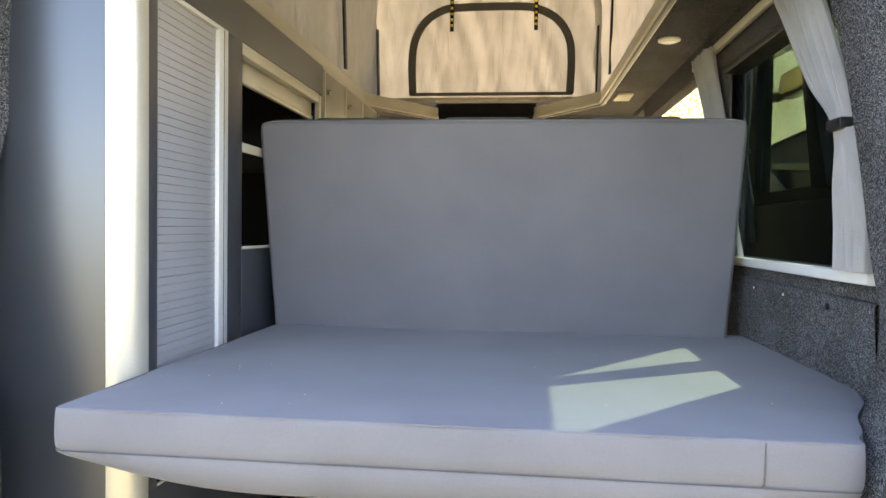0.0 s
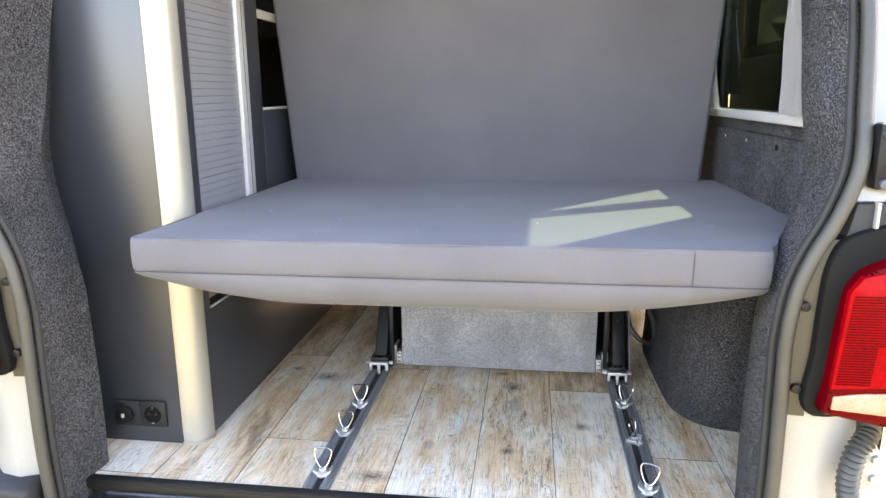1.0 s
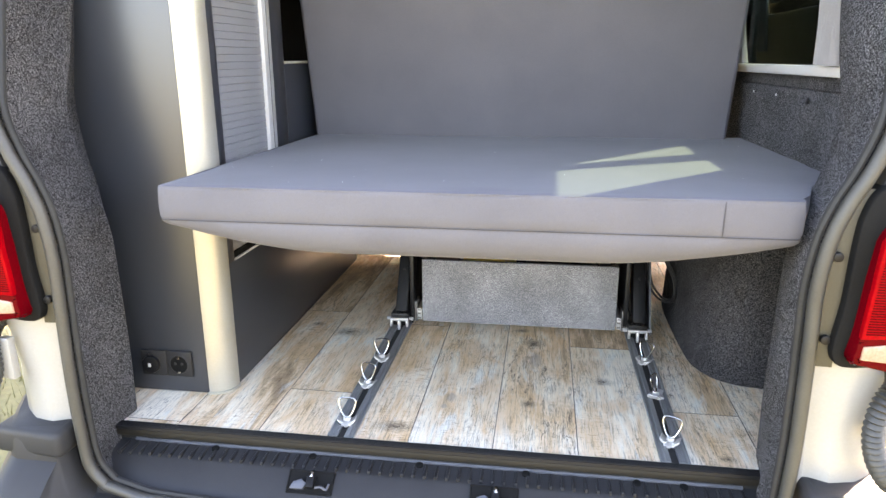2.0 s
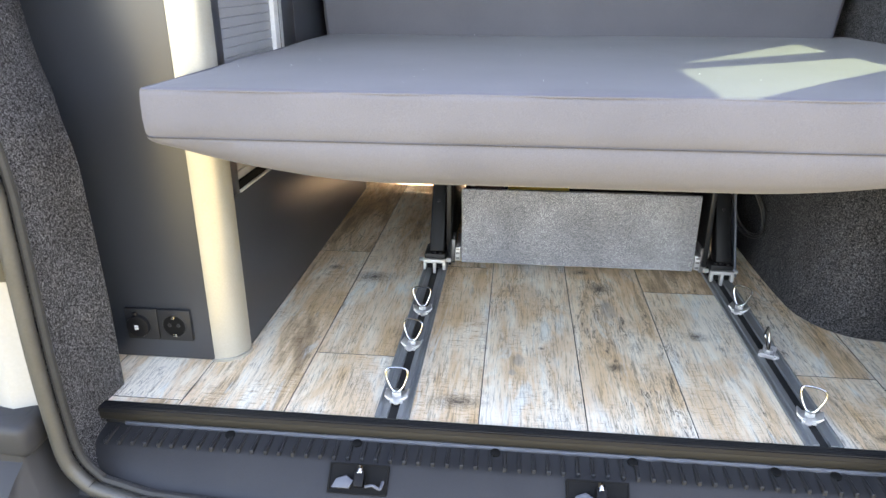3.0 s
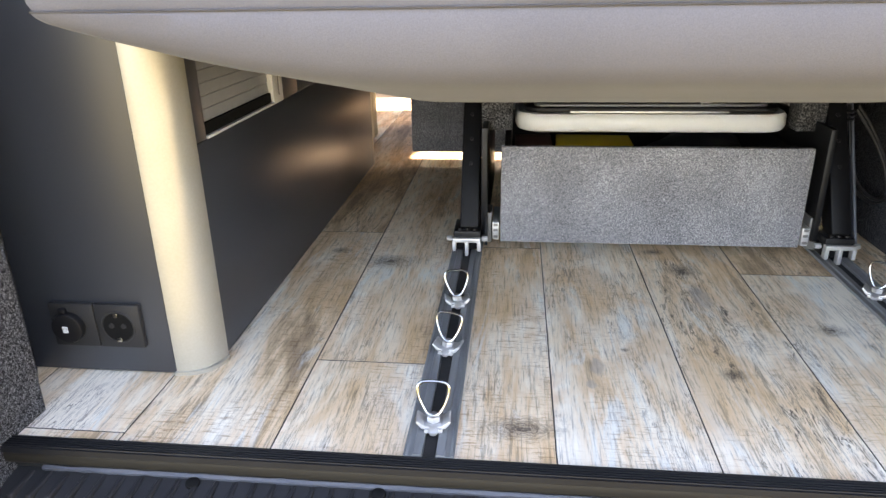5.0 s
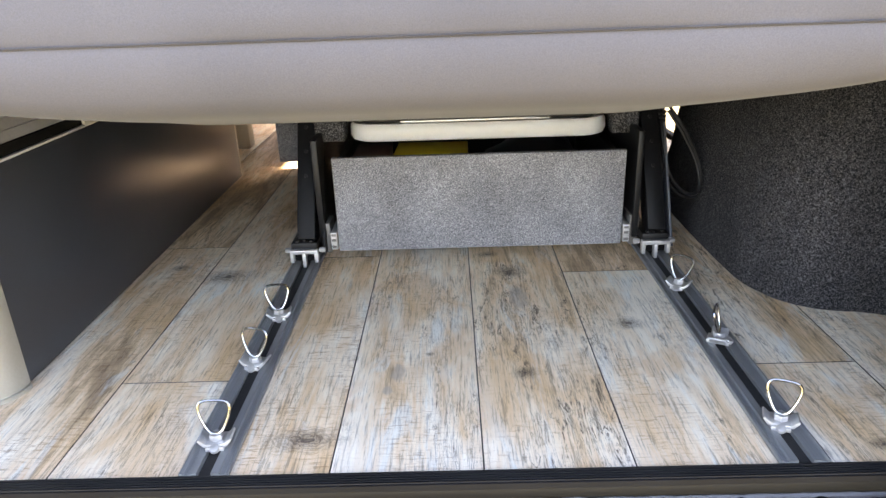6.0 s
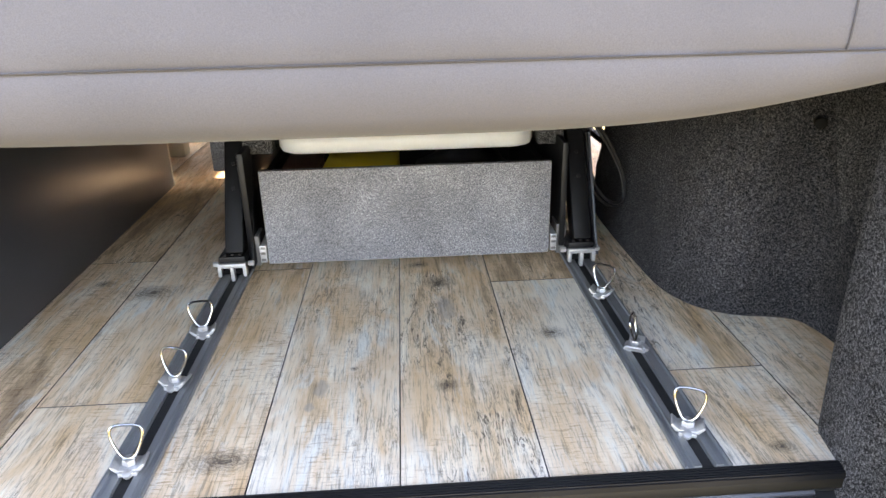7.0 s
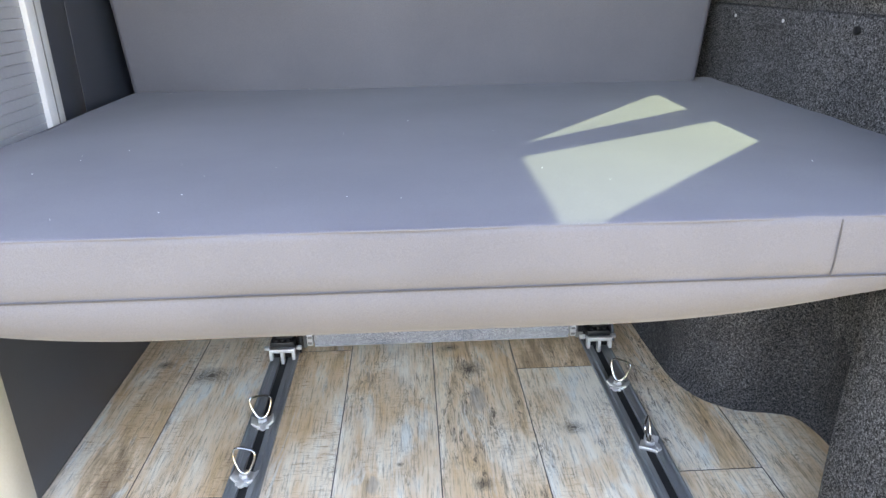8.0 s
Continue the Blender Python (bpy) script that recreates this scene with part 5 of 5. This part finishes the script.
part("backrest", block(-0.61, 0.59, 0.965, 1.06, 0.54, 1.06, 0.03, None, pose(0, 0, 0, 6, 0, 0), 3), SEATCLOTH, bench)
for x0, x1 in ((-0.59, -0.345), (-0.20, 0.07), (0.23, 0.50)):
    hr = part("headrest", block(x0, x1, 0.93, 1.02, 1.03, 1.160, 0.025, seg=4), SEATCLOTH, bench)

drawer = thing("drawer", "open drawer with a grey speckled front board under the bench", "drawer", (0, 0.75, 0.0))
part("front_board", block(-0.281, 0.286, 0.598, 0.613, 0.018, 0.210, 0.0015), BOARD, drawer)
for x in (-0.276, 0.270):
    part("side_board", block(x, x + 0.012, 0.614, 1.05, 0.024, 0.198), BLACK, drawer)
part("bottom_board", block(-0.263, 0.269, 0.614, 1.05, 0.024, 0.034), BLACK, drawer)
part("back_board", block(-0.263, 0.269, 1.05, 1.062, 0.024, 0.198), BLACK, drawer)
for s, x in ((-1, -0.2835), (1, 0.2885)):
    sl = part("slide", block(*sorted((x, x + s * 0.013)), 0.597, 0.70, 0.022, 0.058, 0.001), ZINC, drawer, "pale metal drawer slide")
    for z in (0.026, 0.040, 0.051):
        sub("slot", block(*sorted((x + s * 0.002, x + s * 0.011)), 0.5955, 0.5975, z, z + 0.005), TAUPE, sl)
    part("bracket", block(*sorted((x + s * 0.015, x + s * 0.034)), 0.607, 0.66, 0.012, 0.075, 0.001), TAUPE, drawer, "grey end bracket")
carton = thing("carton", "yellow carton with a dark blue edge lying in the drawer", "carton", (-0.15, 0.74, 0.034))
part("box", block(-0.170, -0.015, 0.66, 0.82, 0.036, 0.186, 0.002, None, pose(0, 0, 0, 0, 0, -2)), YELLOW, carton)
part("label_band", block(-0.10, -0.019, 0.657, 0.66, 0.15, 0.1855, 0.0005), BLUE, carton, "dark blue printed band")
book = thing("brown_box", "dark brown box standing beside the carton in the drawer", "box", (-0.215, 0.74, 0.034))
part("box", block(-0.255, -0.180, 0.66, 0.82, 0.036, 0.180, 0.002), BROWNCARD, book)
part("lid", block(-0.256, -0.179, 0.659, 0.821, 0.1805, 0.186, 0.001), BROWNCARD, book)
bag = thing("black_pouch", "crumpled black pouch lying in the drawer", "pouch", (0.13, 0.76, 0.034))
bm = bmesh.new()
bmesh.ops.create_icosphere(bm, subdivisions=3, radius=1.0)
for v in bm.verts:
    k = 1 + 0.22 * noise.noise(v.co * 2.3)
    v.co = Vector((0.13 + v.co.x * 0.115 * k, 0.77 + v.co.y * 0.10 * k, 0.123 + v.co.z * 0.085 * k))
part("fabric", bm, BLACK, bag)

tray = thing("toilet_tray", "white round-cornered plastic tray with a black lid under the bench", "tray", (0.01, 0.82, 0.22))
bm = bmesh.new()
plan = rounded(0.524, 0.36, 0.055, 0.006, 0.845, 8)
rows = [[(x, y, 0.222) for x, y in offset_loop(plan, 0.012)], [(x, y, 0.225) for x, y in offset_loop(plan, 0.004)], [(x, y, 0.234) for x, y in plan], [(x, y, 0.252) for x, y in offset_loop(plan, 0.001)], [(x, y, 0.258) for x, y in offset_loop(plan, 0.006)], [(x, y, 0.258) for x, y in offset_loop(plan, 0.014)]]
part("rim", loft(rows, closed=True, caps=True), WHITEPLASTIC, tray)
part("lid", prism(offset_loop(plan, 0.016), 0.259, 0.268, bevel=0.003), BLACK, tray, "black lid with a metal edge strip")
part("edge_strip", block(-0.15, 0.15, 0.678, 0.690, 0.2585, 0.2625, 0.001), ALU, tray, "metal edge strip")
for x in (-0.1, 0.0, 0.09):
    part("rivet", disc((x, 0.684, 0.2640), 0.003, 0.003, (0, -1, 0), seg=8), ZINC, tray)
part("lid_bead", tube([(x, y, 0.2695) for x, y in offset_loop(plan, 0.040)], 0.0035, sides=8, closed=True), ALU, tray, "bright bead round the lid")
part("arm", tube(curve([(0.10, 0.70, 0.275), (0.16, 0.71, 0.285), (0.21, 0.75, 0.29)], 6), 0.004), ALU, tray)

cable = thing("cable", "black cable loop hanging from the bench frame", "cable", (0.40, 0.70, 0.1))
part("wire", tube(curve([(0.374, 0.70, 0.272), (0.378, 0.675, 0.20), (0.392, 0.66, 0.14), (0.425, 0.655, 0.103), (0.452, 0.66, 0.105), (0.452, 0.675, 0.15), (0.425, 0.69, 0.21), (0.392, 0.705, 0.262)], 8), 0.0035), BLACK, cable)
part("wire", tube(curve([(0.370, 0.705, 0.268), (0.372, 0.68, 0.19), (0.386, 0.665, 0.132), (0.42, 0.66, 0.096), (0.456, 0.665, 0.098), (0.458, 0.68, 0.15), (0.43, 0.695, 0.215), (0.396, 0.71, 0.268)], 8), 0.0035), BLACK, cable)
for z in (0.245, 0.253, 0.261):
    part("cable_tie", tube([(0.372 + 0.012 * math.cos(a * math.tau / 12), 0.70 + 0.012 * math.sin(a * math.tau / 12), z) for a in range(12)], 0.003, sides=6, closed=True), BLACK, cable)

# ---------------------------------------------------------------- floor rails and tie-down rings
rail_prof = [(-0.029, 0.001), (-0.029, 0.006), (-0.0265, 0.0068), (-0.024, 0.0048), (-0.019, 0.0048), (-0.0175, 0.0068), (-0.0085, 0.0068), (-0.0085, 0.0015), (0.0085, 0.0015), (0.0085, 0.0068), (0.0175, 0.0068), (0.019, 0.0048), (0.024, 0.0048), (0.0265, 0.0068), (0.029, 0.006), (0.029, 0.001)]
for x in (-0.345, 0.345):
    rail = thing("floor_rail", "grey aluminium slotted seat rail let into the floor", "floor rail", (x, 0.5, 0.0), "seat rails")
    part("profile", prism([(x + a, b) for a, b in rail_prof], EDGE_Y + 0.002, 1.25, "y"), RAILMETAL, rail, "", False)
    part("slot", block(x - 0.0072, x + 0.0072, EDGE_Y + 0.002, 1.25, 0.0016, 0.0022), DARKRUBBER, rail, "dark slot", False)


def tie_ring():
    t = thing("tie_down_ring", "polished steel lashing ring on a wing clamp in the floor rail", "tie-down ring", (0, 0, 0.0065), "rings in the rails")
    part("base", block(-0.011, 0.011, -0.016, 0.016, 0.0065, 0.012, 0.001), ZINC, t)
    wing = [(-0.021, 0.0185), (-0.019, 0.0205), (-0.011, 0.0135), (0.011, 0.0135), (0.019, 0.0205), (0.021, 0.0185), (0.014, 0.010), (-0.014, 0.010)]
    part("wing_plate", prism(wing, -0.012, 0.012, "y", bevel=0.0006), ZINC, t)
    part("nut", disc((0, 0, 0.018), 0.0085, 0.008, (0, 0, 1), seg=6, bevel=0.001), ZINC, t)
    part("stud", disc((0, -0.015, 0.010), 0.006, 0.006, (0, -0.4, 1), seg=10, bevel=0.001), ZINC, t)
    loop = curve([(0, 0, 0.021), (0.008, 0, 0.025), (0.0155, 0, 0.039), (0.0190, 0, 0.053), (0.0150, 0, 0.061), (0, 0, 0.0635), (-0.0150, 0, 0.062), (-0.0190, 0, 0.053), (-0.0155, 0, 0.039), (-0.008, 0, 0.025)], 5, True)
    lean_back = Matrix.Translation((0, 0, 0.022)) @ pose(0, 0, 0, -14, 0, 0) @ Matrix.Translation((0, 0, -0.022))
    part("ring", tube([lean_back @ p for p in loop], 0.0018, sides=8, closed=True), STEEL, t)
    return t


first = tie_ring()
SPOTS = [(-0.345, 0.007, 4), (-0.345, 0.187, -12), (-0.345, 0.338, 10), (0.345, 0.020, -20), (0.345, 0.224, 62), (0.345, 0.414, -35)]
for k, (x, y, yaw) in enumerate(SPOTS):
    m = pose(x, y, 0.0065, 0, 0, yaw)
    if k == 0:
        first.matrix_basis = m
    else:
        copy_thing(first, m)

# ---------------------------------------------------------------- cab furniture seen under the bench
seat = thing("driver_seat", "dark grey driver seat on a boxed base", "seat", (-0.55, 1.8, 0.0))
part("base", block(-0.58, -0.38, 1.62, 1.95, 0.03, 0.36, 0.01), SEATCLOTH, seat)
part("plinth", block(-0.55, -0.40, 1.68, 1.92, 0.0, 0.03), BLACKSTEEL, seat)
part("cushion", block(-0.82, -0.38, 1.66, 2.1, 0.36, 0.50, 0.04, seg=3), SEATCLOTH, seat)
part("backrest", block(-0.82, -0.38, 2.05, 2.18, 0.46, 1.05, 0.05, seg=3), SEATCLOTH, seat)
jamb = thing("side_post", "cream painted door post at the cab", "door post", (-0.75, 1.7, 0.0))
part("post", block(-0.80, -0.735, 1.60, 1.66, 0.0, 1.4, 0.006), EDGE, jamb)

# ---------------------------------------------------------------- floor planks
SEAMS = [-1.06, -0.896, -0.720, -0.532, -0.366, -0.200, -0.0205, 0.155, 0.332, 0.520, 0.70]
JOINTS = [(0.52,), (-0.029,), (0.683,), (0.156, 1.23), (0.610,), (0.93,), (0.86,), (0.506,), (0.168,), (0.70,)]
P, T, M, B = PALE_WOOD, TAN_WOOD, MIXED_WOOD, BROWN_WOOD
# ninth column, near plank: tan wood given the pale print for its stronger light
PRINTS = [(M,), (T, P), (T, B), (P, T), (T, B), (P, M), (M, B), (P, B), (P, M), (P,)]
for x0, x1, joints in zip(SEAMS, SEAMS[1:], JOINTS):
    cuts = sorted([EDGE_Y, 2.45] + [c for c in joints] + [c + 1.22 for c in joints if c + 1.22 < 2.4])
    looks = list(PRINTS[SEAMS.index(x0)])
    for a, b in zip(cuts, cuts[1:]):
        xa, xb = x0, x1
        if b - a < 0.01:
            continue
        g = 0.0006
        bm = bmesh.new()
        out = [(xa + g, a + g), (xb - g, a + g), (xb - g, b - g), (xa + g, b - g)]
        lo = [bm.verts.new((x, y, -0.004)) for x, y in out]
        up = [bm.verts.new((x, y, -0.0008)) for x, y in out]
        ins = [bm.verts.new((x + (0.0003 if k in (0, 3) else -0.0003), y + (0.0004 if k in (0, 1) else -0.0004), 0.0)) for k, (x, y) in enumerate(out)]
        for q, r in ((lo, up), (up, ins)):
            for k in range(4):
                bm.faces.new((q[k], q[(k + 1) % 4], r[(k + 1) % 4], r[k]))
        bm.faces.new(ins)
        ob = part("plank", bm, looks.pop(0) if len(looks) > 1 else looks[0], None, "", False)
        ob.parent = floor
        ob.data.materials.append(SUBFLOOR)
        for f in ob.data.polygons:
            f.material_index = 0 if f.normal.z > 0.95 else 1
